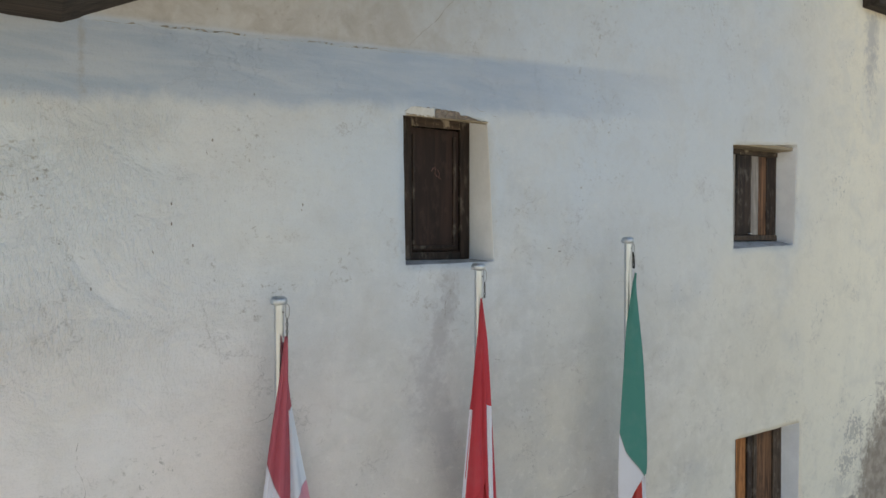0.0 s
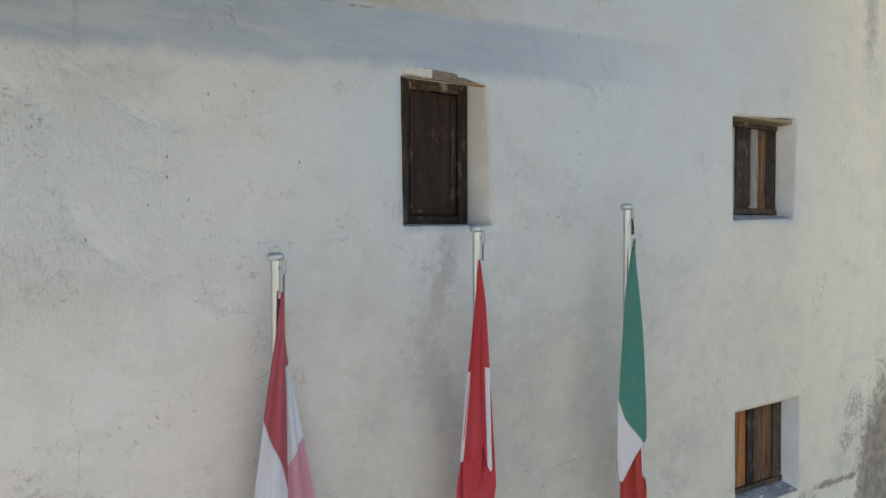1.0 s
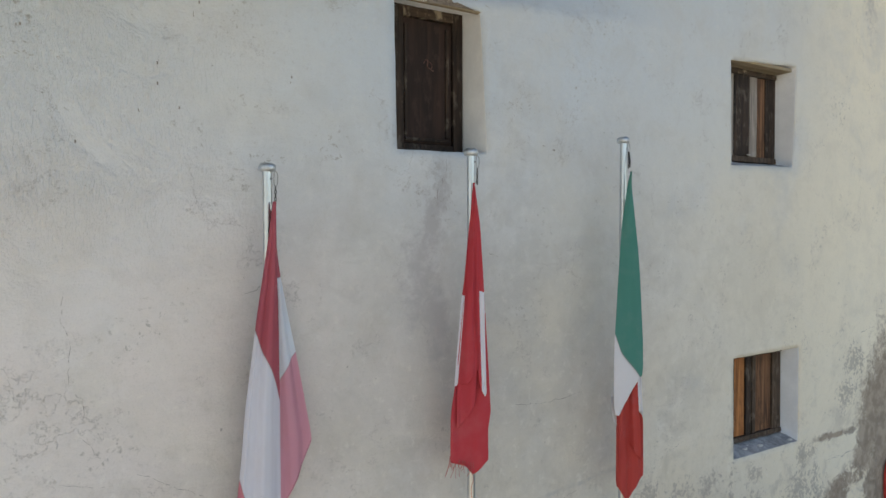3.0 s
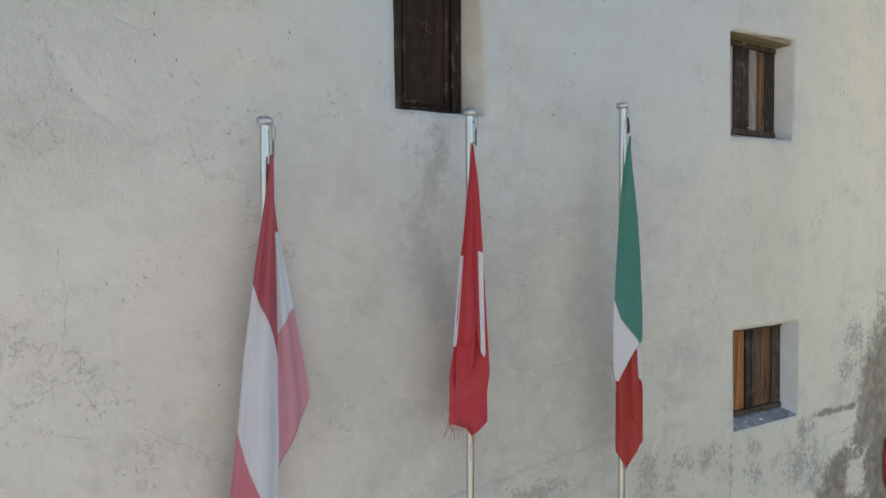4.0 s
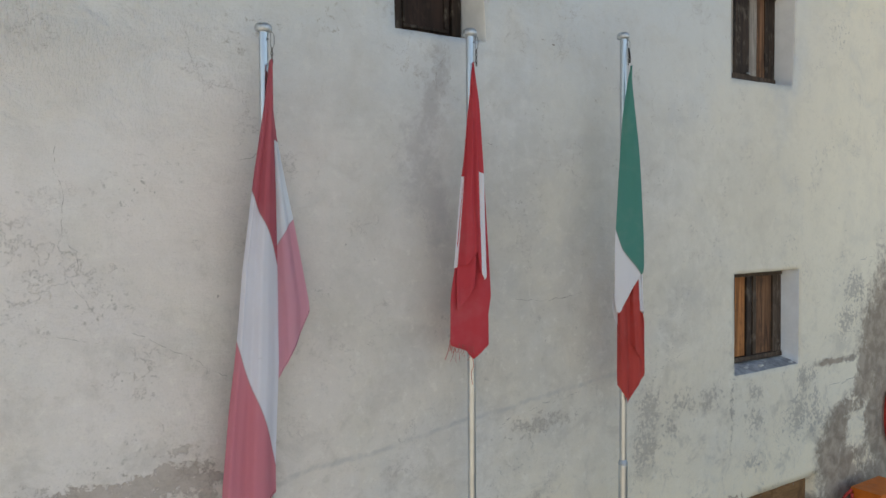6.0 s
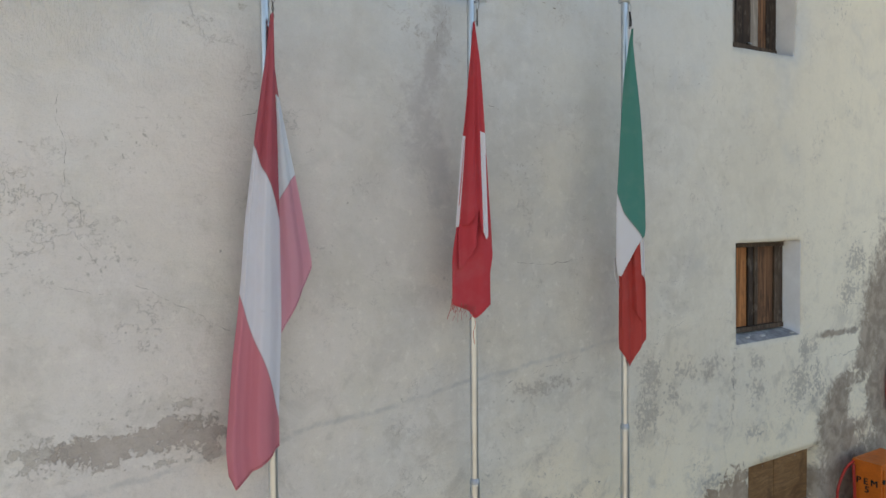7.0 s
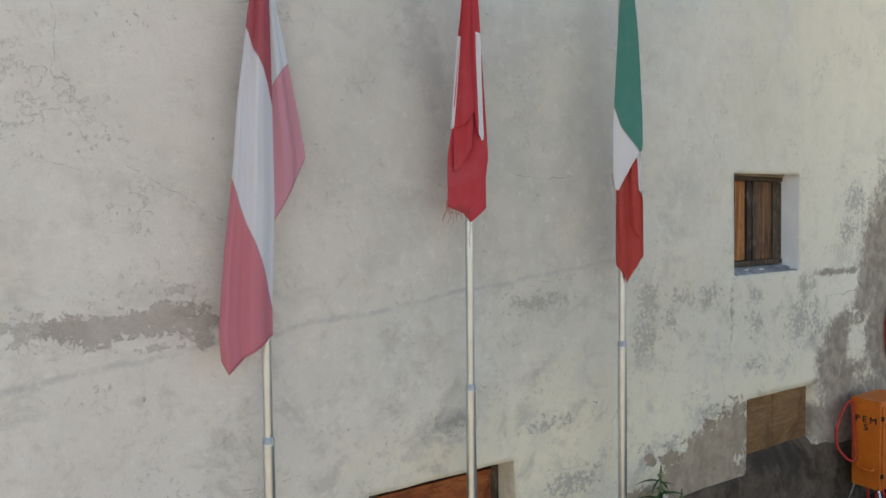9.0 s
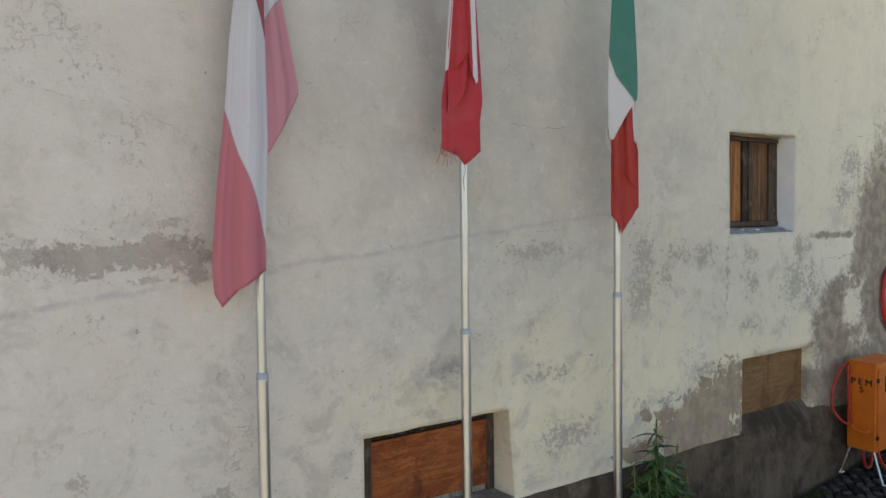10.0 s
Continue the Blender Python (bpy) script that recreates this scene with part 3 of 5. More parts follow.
def skewed(x, z):
    """Where a point of the wall's even grid really lies: openings out of square, with worn arrises."""
    dx = dz = 0.0
    for key, o in OPENINGS.items():
        u, w = (x - o[0]) / (o[1] - o[0]), (z - o[2]) / (o[3] - o[2])
        near = math.hypot(max(o[0] - x, 0.0, x - o[1]), max(o[2] - z, 0.0, z - o[3]))
        k = step01(1 - near / 0.18)
        if k <= 0:
            continue
        u, w = max(0.0, min(1.0, u)), max(0.0, min(1.0, w))
        tl, tr, br, bl = SKEW[key]
        for i in (0, 1):
            off = (1 - u) * (w * tl[i] + (1 - w) * bl[i]) + u * (w * tr[i] + (1 - w) * br[i])
            off += 0.003 * noise.noise(Vector((x * 6, 3.0 + 9 * i, z * 6))) + 0.003 * noise.noise(Vector((x * 17, 5.0 + 9 * i, z * 17)))
            if i:
                dz += k * off
            else:
                dx += k * off
    return x + dx, z + dz


def build_wall():
    xs = {LEFT_X, 3.4, 4.2, 5.2, 6.2, 7.2, RIGHT_X}
    xs.update(round(v, 4) for v in spread(-6.0, 3.0, 0.07))
    zs = {-1.5, -0.8, -0.3, 7.9, 8.4, 9.0, 9.6, 10.2, 10.8, 11.3}
    zs.update(round(v, 4) for v in spread(0.1, 7.6, 0.07))
    for o in OPENINGS.values():
        xs = {v for v in xs if min(abs(v - o[0]), abs(v - o[1])) > 0.02} | {o[0], o[1]}
        zs = {v for v in zs if min(abs(v - o[2]), abs(v - o[3])) > 0.02} | {o[2], o[3]}
    for i in range(40):
        zs.add(round(6.02 + 0.0061 * i, 4))
    xs, zs = sorted(xs), sorted(zs)
    bm = bmesh.new()
    grid = {(x, z): bm.verts.new((skewed(x, z)[0], wall_y(x, z), skewed(x, z)[1])) for x in xs for z in zs}
    for xa, xb in zip(xs, xs[1:]):
        for za, zb in zip(zs, zs[1:]):
            cx, cz = (xa + xb) / 2, (za + zb) / 2
            if any(o[0] < cx < o[1] and o[2] < cz < o[3] for o in OPENINGS.values()) or cz > roof_z(cx) + 0.15:
                continue
            bm.faces.new((grid[xa, za], grid[xb, za], grid[xb, zb], grid[xa, zb]))
    # plastered reveals with softly rounded arrises
    for o in OPENINGS.values():
        rx = [v for v in xs if o[0] <= v <= o[1]]
        rz = [v for v in zs if o[2] <= v <= o[3]]
        ring = [(x, rz[0]) for x in rx] + [(rx[-1], z) for z in rz[1:]] + [(x, rz[-1]) for x in rx[-2::-1]] + [(rx[0], z) for z in rz[-2:0:-1]]
        last = [grid[c] for c in ring]
        arris = ((0.006, 0.02), (0.02, 0.06)) if o[0] != 0.20 else ((0.004, 0.10), (0.014, 0.26), (0.03, 0.42))
        for depth, share in (*arris, (0.6 * o[8], 0.6), (o[8] + 0.06, 1.0)):
            row = []
            for x, z in ring:
                u, w = (x - o[0]) / (o[1] - o[0]), (z - o[2]) / (o[3] - o[2])
                wob = 0.003 * noise.noise(Vector((x * 5, depth * 9, z * 5)))
                drop = 0.05 if o[0] == 0.20 and z == o[2] else 0.0
                sx, sz = skewed(x, z)
                row.append(bm.verts.new((sx + share * (o[4] + u * (o[5] - o[4]) - sx) + wob, depth, sz - drop + share * (o[6] + w * (o[7] - o[6]) - sz) + wob)))
            for i in range(len(ring)):
                j = (i + 1) % len(ring)
                face = bm.faces.new((last[i], last[j], row[j], row[i]))
                lowest = ring[i][1] == o[2] and ring[j][1] == o[2]
                face.material_index = 3 if lowest and o[2] < 1 else (0 if o[2] < 1 else (2 if lowest else 1))
            last = row
    bmesh.ops.delete(bm, geom=[v for v in bm.verts if not v.link_faces], context="VERTS")
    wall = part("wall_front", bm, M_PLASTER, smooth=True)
    wall.data.materials.append(M_REVEAL)
    wall.data.materials.append(M_SILL)
    wall.data.materials.append(M_DAMP)
    return tagged(wall, "old limewashed plaster house wall, stained, cracked and flaking", "wall", kind="structure")


def build_shell():
    """The rest of the house, mostly unseen, added so that it is closed and throws its shadow."""
    for name, lo, hi in (("wall_west", (LEFT_X, 0.45, -1.6), (LEFT_X + 0.4, 9.0, 6.0)), ("wall_east", (RIGHT_X - 0.4, 0.45, -1.0), (RIGHT_X, 9.0, 6.0)), ("wall_back", (LEFT_X, 9.0, -1.6), (RIGHT_X, 9.4, 6.0)), ("wall_inner", (LEFT_X + 0.4, 0.40, -1.6), (RIGHT_X - 0.4, 0.45, 6.0))):
        tagged(part(name, boxed(lo, hi), M_PLASTER), "unseen plain plastered wall that closes the house", "wall", kind="structure")
    bm = bmesh.new()
    line = [(LEFT_X - 0.9, EAVE_Z), (EAVE_X, EAVE_Z), (KICK_X, roof_z(KICK_X)), (RIDGE_X, roof_z(RIDGE_X)), (RIGHT_X + 0.8, roof_z(RIGHT_X + 0.8))]
    rows = []
    # overhang drawn out beyond view to shade the upper wall
    for y in (-1.9, 9.8):
        low = [bm.verts.new((x, y, z)) for x, z in line]
        high = [bm.verts.new((x, y, z + 0.24)) for x, z in line]
        rows.append((low, high))
    (l0, h0), (l1, h1) = rows
    for i in range(4):
        bm.faces.new((l0[i], l1[i], l1[i + 1], l0[i + 1]))
        bm.faces.new((h0[i], h0[i + 1], h1[i + 1], h1[i]))
        bm.faces.new((l0[i], l0[i + 1], h0[i + 1], h0[i]))
        bm.faces.new((l1[i], h1[i], h1[i + 1], l1[i + 1]))
    bm.faces.new((l0[0], h0[0], h1[0], l1[0]))
    bm.faces.new((l0[4], l1[4], h1[4], h0[4]))
    roof = tagged(part("roof", bm, M_ROOFWOOD), "dark wooden gable roof overhanging the wall", "roof", kind="structure")
    # projecting timber end near the upper corner
    beam = part("timber_beam", boxed((2.0, -0.16, 7.31), (2.75, 0.05, 7.62), 0.012, 0.006), M_ROOFWOOD)
    tagged(beam, "dark weathered timber beam end let into the plaster wall", "beam", kind="structure")
    return roof


def build_plinth():
    bm = bmesh.new()
    xs = spread(LEFT_X, -3.6, 0.4) + spread(-3.6, 3.2, 0.06) + spread(3.2, RIGHT_X, 0.4)
    prof = [(-0.045, -1.7), (-0.045, -0.5)] + [(-0.045, z) for z in spread(-0.4, 0.44, 0.07)] + [(-0.040, 0.45), (-0.037, 0.53), (-0.034, 0.60), (-0.022, 0.640), (0.03, 0.652)]
    rows = []
    for x in xs:
        lift = 0.022 * noise.noise(Vector((x * 1.3, 4.0, 0))) + 0.008 * noise.noise(Vector((x * 7.0, 1.0, 0))) + 0.075 * math.exp(-((x - 1.36) / 0.22) ** 2) * (x > 1.2)
        row = []
        for y, z in prof:
            wob = 0.010 * noise.noise(Vector((x * 2.5, 0, z * 3.0))) + 0.004 * noise.noise(Vector((x * 11, 5, z * 9)))
            row.append(bm.verts.new((x, y + (wob if y < 0 else 0), z + (lift if z > 0.4 else 0))))
        rows.append(row)
    for a, b in zip(rows, rows[1:]):
        for i in range(len(prof) - 1):
            bm.faces.new((a[i], b[i], b[i + 1], a[i + 1]))
    return tagged(part("plinth", bm, M_PLINTH, smooth=True), "dark grey rough cement plinth along the wall foot", "plinth", kind="structure")


def crack(parent, start, end, wander, width, seed, name="crack"):
    """A thin jagged crack in the plaster."""
    rnd = random.Random(seed)
    (xa, za), (xb, zb) = start, end
    n = max(6, int(math.hypot(xb - xa, zb - za) / 0.022))
    bm = bmesh.new()
    prev, off = None, 0.0
    along = Vector((xb - xa, 0, zb - za)).normalized()
    across = Vector((-along.z, 0, along.x))
    for i in range(n + 1):
        t = i / n
        off = 0.7 * off + rnd.uniform(-wander, wander) * 1.3
        fade = math.sin(math.pi * min(1, t * 0.95 + 0.03))
        c = Vector((xa + (xb - xa) * t, 0, za + (zb - za) * t)) + across * off * fade
        w = 0.55 * width * rnd.uniform(0.2, 1.2) * (0.25 + 0.75 * fade)
        pair = []
        for s in (-1, 1):
            q = c + across * w * s
            pair.append(bm.verts.new((q.x, wall_y(q.x, q.z) - 0.002, q.z)))
        if prev and rnd.random() > 0.22:
            bm.faces.new((prev[0], pair[0], pair[1], prev[1]))
        prev = pair
    return part(name, bm, M_CRACK, parent)


def ragged_patch(name, parent, cx, cz, rx, rz, mat, seed, proud=0.004, label=""):
    rnd = random.Random(seed)
    bm = bmesh.new()
    n = 26
    outer, inner = [], []
    for i in range(n):
        a = 2 * math.pi * i / n
        k = 1 + rnd.uniform(-0.22, 0.18)
        sx, sz = math.copysign(abs(math.cos(a)) ** 0.6, math.cos(a)), math.copysign(abs(math.sin(a)) ** 0.6, math.sin(a))
        x, z = cx + rx * sx * k, cz + rz * sz * k
        outer.append(bm.verts.new((x, wall_y(x, z) - 0.0015, z)))
        inner.append(bm.verts.new((cx + (x - cx) * 0.86, wall_y(x, z) - proud * rnd.uniform(0.6, 1.4), cz + (z - cz) * 0.86)))
    mid = bm.verts.new((cx, wall_y(cx, cz) - proud, cz))
    for i in range(n):
        j = (i + 1) % n
        bm.faces.new((outer[i], outer[j], inner[j], inner[i]))
        bm.faces.new((inner[i], inner[j], mid))
    return part(name, bm, mat, parent, label)


build_ground()
wall = build_wall()
build_shell()
build_plinth()
CRACKS = (
    ((-3.21, 5.768), (-3.15, 5.800), 0.002, 0.006), ((-3.15, 5.80), (-2.99, 5.812), 0.003, 0.006), ((-3.19, 6.16), (-2.86, 6.50), 0.006, 0.003), ((-0.40, 6.98), (-0.30, 6.72), 0.006, 0.002),
    ((-2.56, 4.215), (-2.44, 4.185), 0.008, 0.003), ((-2.86, 4.80), (-2.93, 4.50), 0.012, 0.003), ((-4.29, 2.94), (-4.12, 2.84), 0.01, 0.002),
    ((-4.20, 1.472), (-4.06, 1.462), 0.003, 0.005),
    ((-3.96, 1.462), (-3.80, 1.485), 0.003, 0.003), ((-1.66, 1.565), (-1.58, 1.558), 0.003, 0.004), ((-2.46, 2.34), (-2.36, 2.40), 0.006, 0.006),
    ((-0.02, 2.30), (0.0, 1.90), 0.006, 0.004), ((1.45, 2.12), (2.05, 2.16), 0.012, 0.007), ((2.0, 2.10), (2.16, 1.72), 0.014, 0.006),
    ((2.06, 3.33), (2.3, 3.36), 0.008, 0.005), ((-2.34, 3.185), (-2.10, 3.16), 0.006, 0.003), ((-2.10, 3.16), (-1.70, 3.20), 0.008, 0.004), ((-2.75, 5.85), (-2.50, 5.78), 0.006, 0.002),
    ((-4.12, 4.02), (-4.02, 4.06), 0.01, 0.004), ((-3.92, 3.78), (-3.83, 3.775), 0.005, 0.003), ((-2.2, 2.42), (-1.75, 2.50), 0.012, 0.003),
    # the last two here draw the crease's shade line as dark ribbons
    ((-1.0, 2.52), (-0.6, 2.66), 0.012, 0.002), ((-4.9, 6.033), (-3.9, 6.083), 0.002, 0.004), ((-3.95, 6.081), (-3.2, 6.118), 0.002, 0.003),
    ((-4.62, 4.95), (-4.615, 4.93), 0.002, 0.008), ((-4.36, 5.46), (-4.358, 5.43), 0.002, 0.007), ((-3.86, 5.17), (-3.858, 5.155), 0.002, 0.006), ((-2.1, 4.93), (-2.07, 4.93), 0.002, 0.012),
)
for k, (a, b, wander, width) in enumerate(CRACKS):
    crack(wall, a, b, wander, width, k)
LONG_CRACKS = (
    ((-4.95, 4.05), (-4.96, 3.92), (-4.93, 3.85), (-4.93, 3.60), (-4.87, 3.55), (-4.89, 3.38), (-4.81, 3.27)),
    ((-4.98, 3.17), (-4.86, 3.14), (-4.75, 3.12)),
    ((-4.65, 3.16), (-4.56, 3.11), (-4.39, 3.02), (-4.29, 2.94)),
    ((2.40, 2.45), (2.42, 2.1), (2.36, 1.85), (2.40, 1.5), (2.38, 1.28)),
    ((2.08, 1.22), (2.2, 1.24), (2.4, 1.29)), ((1.72, 1.34), (1.70, 1.26), (1.66, 1.22)), ((1.98, 1.36), (2.02, 1.28), (2.01, 1.2)),
)
for k, line in enumerate(LONG_CRACKS):
    for i, (a, b) in enumerate(zip(line, line[1:])):
        crack(wall, a, b, 0.006, 0.0022 if k < 3 else 0.006, 60 + 10 * k + i)
for k, (x, z) in enumerate(((-5.10, 5.28), (-4.33, 5.51), (-4.43, 4.97), (-4.53, 5.08), (-4.53, 5.18), (-4.89, 4.77), (-3.85, 5.19), (-1.99, 4.91), (-1.58, 1.55))):
    ragged_patch("pock", wall, x, z, 0.004 + 0.008 * (k > 6), 0.008 - 0.003 * (k > 6), M_CRACK, 40 + k, 0.002)
def broken_strip(name, x0, x1, top, low, mat, seed, proud, label):
    """A strip of lost or made-good plaster over a lintel, with a torn upper edge."""
    rnd = random.Random(seed)
    bm = bmesh.new()
    rows = []
    n = 34
    for i in range(n + 1):
        t = i / n
        x = x0 + (x1 - x0) * t
        zt, zb = top(t) + rnd.uniform(-0.003, 0.003), low(t)
        row = [bm.verts.new((x, 0.01, zb - 0.002))]
        for k in range(6):
            f = k / 5
            row.append(bm.verts.new((x + rnd.uniform(-0.002, 0.002), -proud * rnd.uniform(0.25, 1.3), zb + (zt - zb) * f)))
        row.append(bm.verts.new((x, 0.002, zt + 0.002)))
        rows.append(row)
    for a, b in zip(rows, rows[1:]):
        for k in range(7):
            bm.faces.new((a[k], b[k], b[k + 1], a[k + 1]))
    return part(name, bm, mat, wall, label)


broken_strip("bare_lintel", -3.0, -2.66, lambda t: 5.803 - 0.014 * t - (0.016 if t > 0.55 else 0.0) - 0.020 * max(0.0, t - 0.75) * 4, lambda t: 5.746 + 0.012 * t, M_LINTEL, 3, 0.010, "rough broken mortar over the lintel")
broken_strip("filler_patch", -3.205, -3.003, lambda t: 5.772 + 0.030 * step01(4 * t), lambda t: 5.748, M_FILLER, 4, 0.003, "smooth white filler beside the broken lintel")
part("lintel_board", boxed((-3.20, -0.004, 5.746), (-2.60, 0.03, 5.756), 0.002, 0.002, random.Random(2)), M_PALEWOOD, wall, "thin weathered wooden lintel edge")


# ---- windows in the wall ----
def window(name, label):
    o = OPENINGS[name]
    root = empty(name, (o[4], o[8], o[6]), label, "window", kind="structure")
    return root, o[5] - o[4], o[7] - o[6]


def add(root, name, lo, hi, mat, bevel=0.006, jitter=0.002, label="", seed=0):
    return part(name, boxed(lo, hi, bevel, jitter, random.Random(seed)), mat, root, label)


def build_window_1():
    root, w, h = window("window_1", "closed dark brown wooden shutter in a deep plastered window opening")
    add(root, "backing", (-0.03, 0.05, -0.03), (w + 0.03, 0.07, h + 0.03), M_DARKWOOD)
    add(root, "stile", (0.0, -0.012, 0.0), (0.148, 0.04, h), M_DARKWOOD, seed=1)
    add(root, "stile", (w - 0.075, -0.014, 0.0), (w - 0.002, 0.04, h), M_DARKWOOD, seed=2)
    add(root, "top_rail", (0.15, -0.012, h - 0.07), (w - 0.076, 0.04, h), M_RAILWOOD, seed=3, label="top rail with peeling pale paint")
    add(root, "bottom_rail", (0.15, -0.012, 0.0), (w - 0.076, 0.04, 0.05), M_DARKWOOD, seed=4)
    edge = 0.15
    for k, (x0, x1) in enumerate(((edge, w - 0.077),)):
        add(root, "board", (x0, 0.012 + 0.002 * k, 0.057), (x1, 0.03, h - 0.077), M_PANELWOOD, 0.003, 0.001, seed=5 + k)
    add(root, "moulding", (edge + 0.015, -0.002, 0.07), (w - 0.10, 0.018, 0.092), M_DARKWOOD, seed=9)
    add(root, "moulding", (w - 0.125, -0.002, 0.10), (w - 0.10, 0.018, h - 0.12), M_DARKWOOD, seed=10)
    add(root, "moulding", (edge + 0.012, -0.002, 0.10), (edge + 0.034, 0.018, h - 0.12), M_DARKWOOD, seed=11)
    bm = bmesh.new()
    for loop in (((0.245, 0.615), (0.262, 0.645), (0.285, 0.64), (0.278, 0.60), (0.30, 0.575)), ((0.30, 0.635), (0.322, 0.60), (0.312, 0.57), (0.335, 0.56))):
        tube(bend([(0.345 + 0.8 * (x - 0.29), 0.010, 0.565 + 0.8 * (z - 0.6)) for x, z in loop], 5), 0.0022, 6, bm)
    part("chalk_scrawl", bm, mottled("faded_chalk", (0.12, 0.06, 0.05), (0.24, 0.13, 0.11), 60.0), root, "faded pinkish chalk scrawl")


def build_window_2():
    root, w, h = window("window_2", "small window shuttered with weathered upright boards of mixed tones")
    add(root, "backing", (-0.03, 0.05, -0.03), (w + 0.03, 0.07, h + 0.03), M_DARKWOOD)
    add(root, "lintel_board", (-0.012, -0.155, h - 0.026), (w - 0.003, 0.04, h + 0.004), M_PALEWOOD, seed=1, label="pale wooden lintel board")
    add(root, "top_rail", (0.0, -0.01, h - 0.075), (w, 0.04, h - 0.03), M_RAILWOOD, seed=2)
    add(root, "bottom_rail", (0.0, -0.01, 0.0), (w, 0.04, 0.05), M_FRAMEWOOD, seed=3)
    tones = ((0.0, 0.222, M_BROWNWOOD), (0.225, 0.272, M_GREYWOOD), (0.275, 0.385, M_DARKWOOD), (0.388, 0.492, M_DARKWOOD), (0.495, 0.60, M_GREYWOOD), (0.603, 0.722, M_BROWNWOOD), (0.726, w, M_DARKWOOD))
    for k, (x0, x1, m) in enumerate(tones):
        add(root, "board", (x0, 0.005 + 0.004 * (k % 2), 0.052), (x1, 0.035, h - 0.077), m, 0.004, 0.002, seed=10 + k)
    add(root, "latch", (0.44, -0.012, 0.06), (0.49, 0.004, 0.07), M_STEEL, 0.003, 0.0)


def build_window_3():
    root, w, h = window("window_3", "small window closed by two orange-brown wooden shutters")
    add(root, "backing", (-0.03, 0.05, -0.03), (w + 0.03, 0.07, h + 0.03), M_DARKWOOD)
    add(root, "lintel_board", (0.0, -0.03, h - 0.026), (w - 0.003, 0.04, h + 0.002), M_PALEWOOD, seed=1, label="pale cracked wooden lintel board")
    add(root, "top_rail", (0.0, -0.015, h - 0.065), (w, 0.04, h - 0.028), M_FRAMEWOOD, seed=2)
    add(root, "bottom_rail", (0.0, -0.015, 0.0), (w, 0.04, 0.045), M_FRAMEWOOD, seed=3)
    tones = ((0.0, 0.225, M_DARKWOOD, 0.0), (0.228, 0.385, M_ORANGEWOOD, 0.012), (0.388, 0.445, M_DARKWOOD, -0.004), (0.449, 0.482, M_DARKWOOD, 0.008), (0.486, 0.535, M_FRAMEWOOD, -0.004), (0.538, 0.785, M_BROWNWOOD, 0.012), (0.788, w, M_FRAMEWOOD, -0.002))
    for k, (x0, x1, m, d) in enumerate(tones):
        add(root, "board", (x0, d, 0.047), (x1, 0.035, h - 0.067), m, 0.004, 0.002, seed=20 + k)
    o = OPENINGS["window_3"]
    for k, (x, y, s) in enumerate(((0.27, 0.06, 0.03), (0.47, 0.05, 0.036), (0.36, 0.1, 0.014), (0.88, 0.02, 0.03), (0.62, 0.11, 0.012))):
        bm = bmesh.new()
        bmesh.ops.create_icosphere(bm, subdivisions=2, radius=1.0)
        rnd = random.Random(k)
        for v in bm.verts:
            v.co = Vector((v.co.x * s, v.co.y * s * 0.6, v.co.z * s * 0.3)) * rnd.uniform(0.75, 1.1)
        ob = part("plaster_crumb", bm, M_FILLER)
        ob.location = (x, y, o[2] + 0.012 + 0.18 * y + s * 0.15)
        tagged(ob, "broken crumb of white plaster on the window sill", "rubble", "crumbs on the sill")


def build_window_4():
    root, w, h = window("window_4", "low cellar window boarded over with orange stained plywood")
    add(root, "backing", (-0.03, 0.07, -0.03), (w + 0.03, 0.09, h + 0.03), M_DARKWOOD)
    add(root, "stile", (0.0, 0.0, 0.0), (0.112, 0.07, h), M_FRAMEWOOD, 0.004, 0.003, seed=1)
    add(root, "stile", (w - 0.062, 0.0, 0.0), (w - 0.001, 0.07, h), M_FRAMEWOOD, 0.004, 0.003, seed=2)
    # dark wood stands in for the shaded gap above the plywood
    add(root, "top_rail", (0.113, 0.02, h - 0.085), (w - 0.064, 0.07, h), M_DARKWOOD, 0.004, 0.002, seed=3)
    board = boxed((0.114, 0.0, 0.05), (w - 0.066, 0.018, h - 0.087), 0.002, 0.003, random.Random(4))
    plank = part("plywood_sheet", board, M_PLY, root, "orange stained plywood sheet")
    add(root, "sill_board", (0.113, 0.02, 0.0), (w - 0.064, 0.07, 0.045), M_GREYWOOD, 0.004, 0.003, seed=6)
    for x, z in ((0.36, 0.42), (0.57, 0.27), (0.95, 0.43), (0.16, 0.3), (0.95, 0.12)):
        bm = lathe([(0.004, 0.0), (0.005, 0.002), (0.003, 0.004)], 8)
        bm.transform(pose(x, 0.001, z, 90))
        part("screw", bm, M_STEEL, plank)


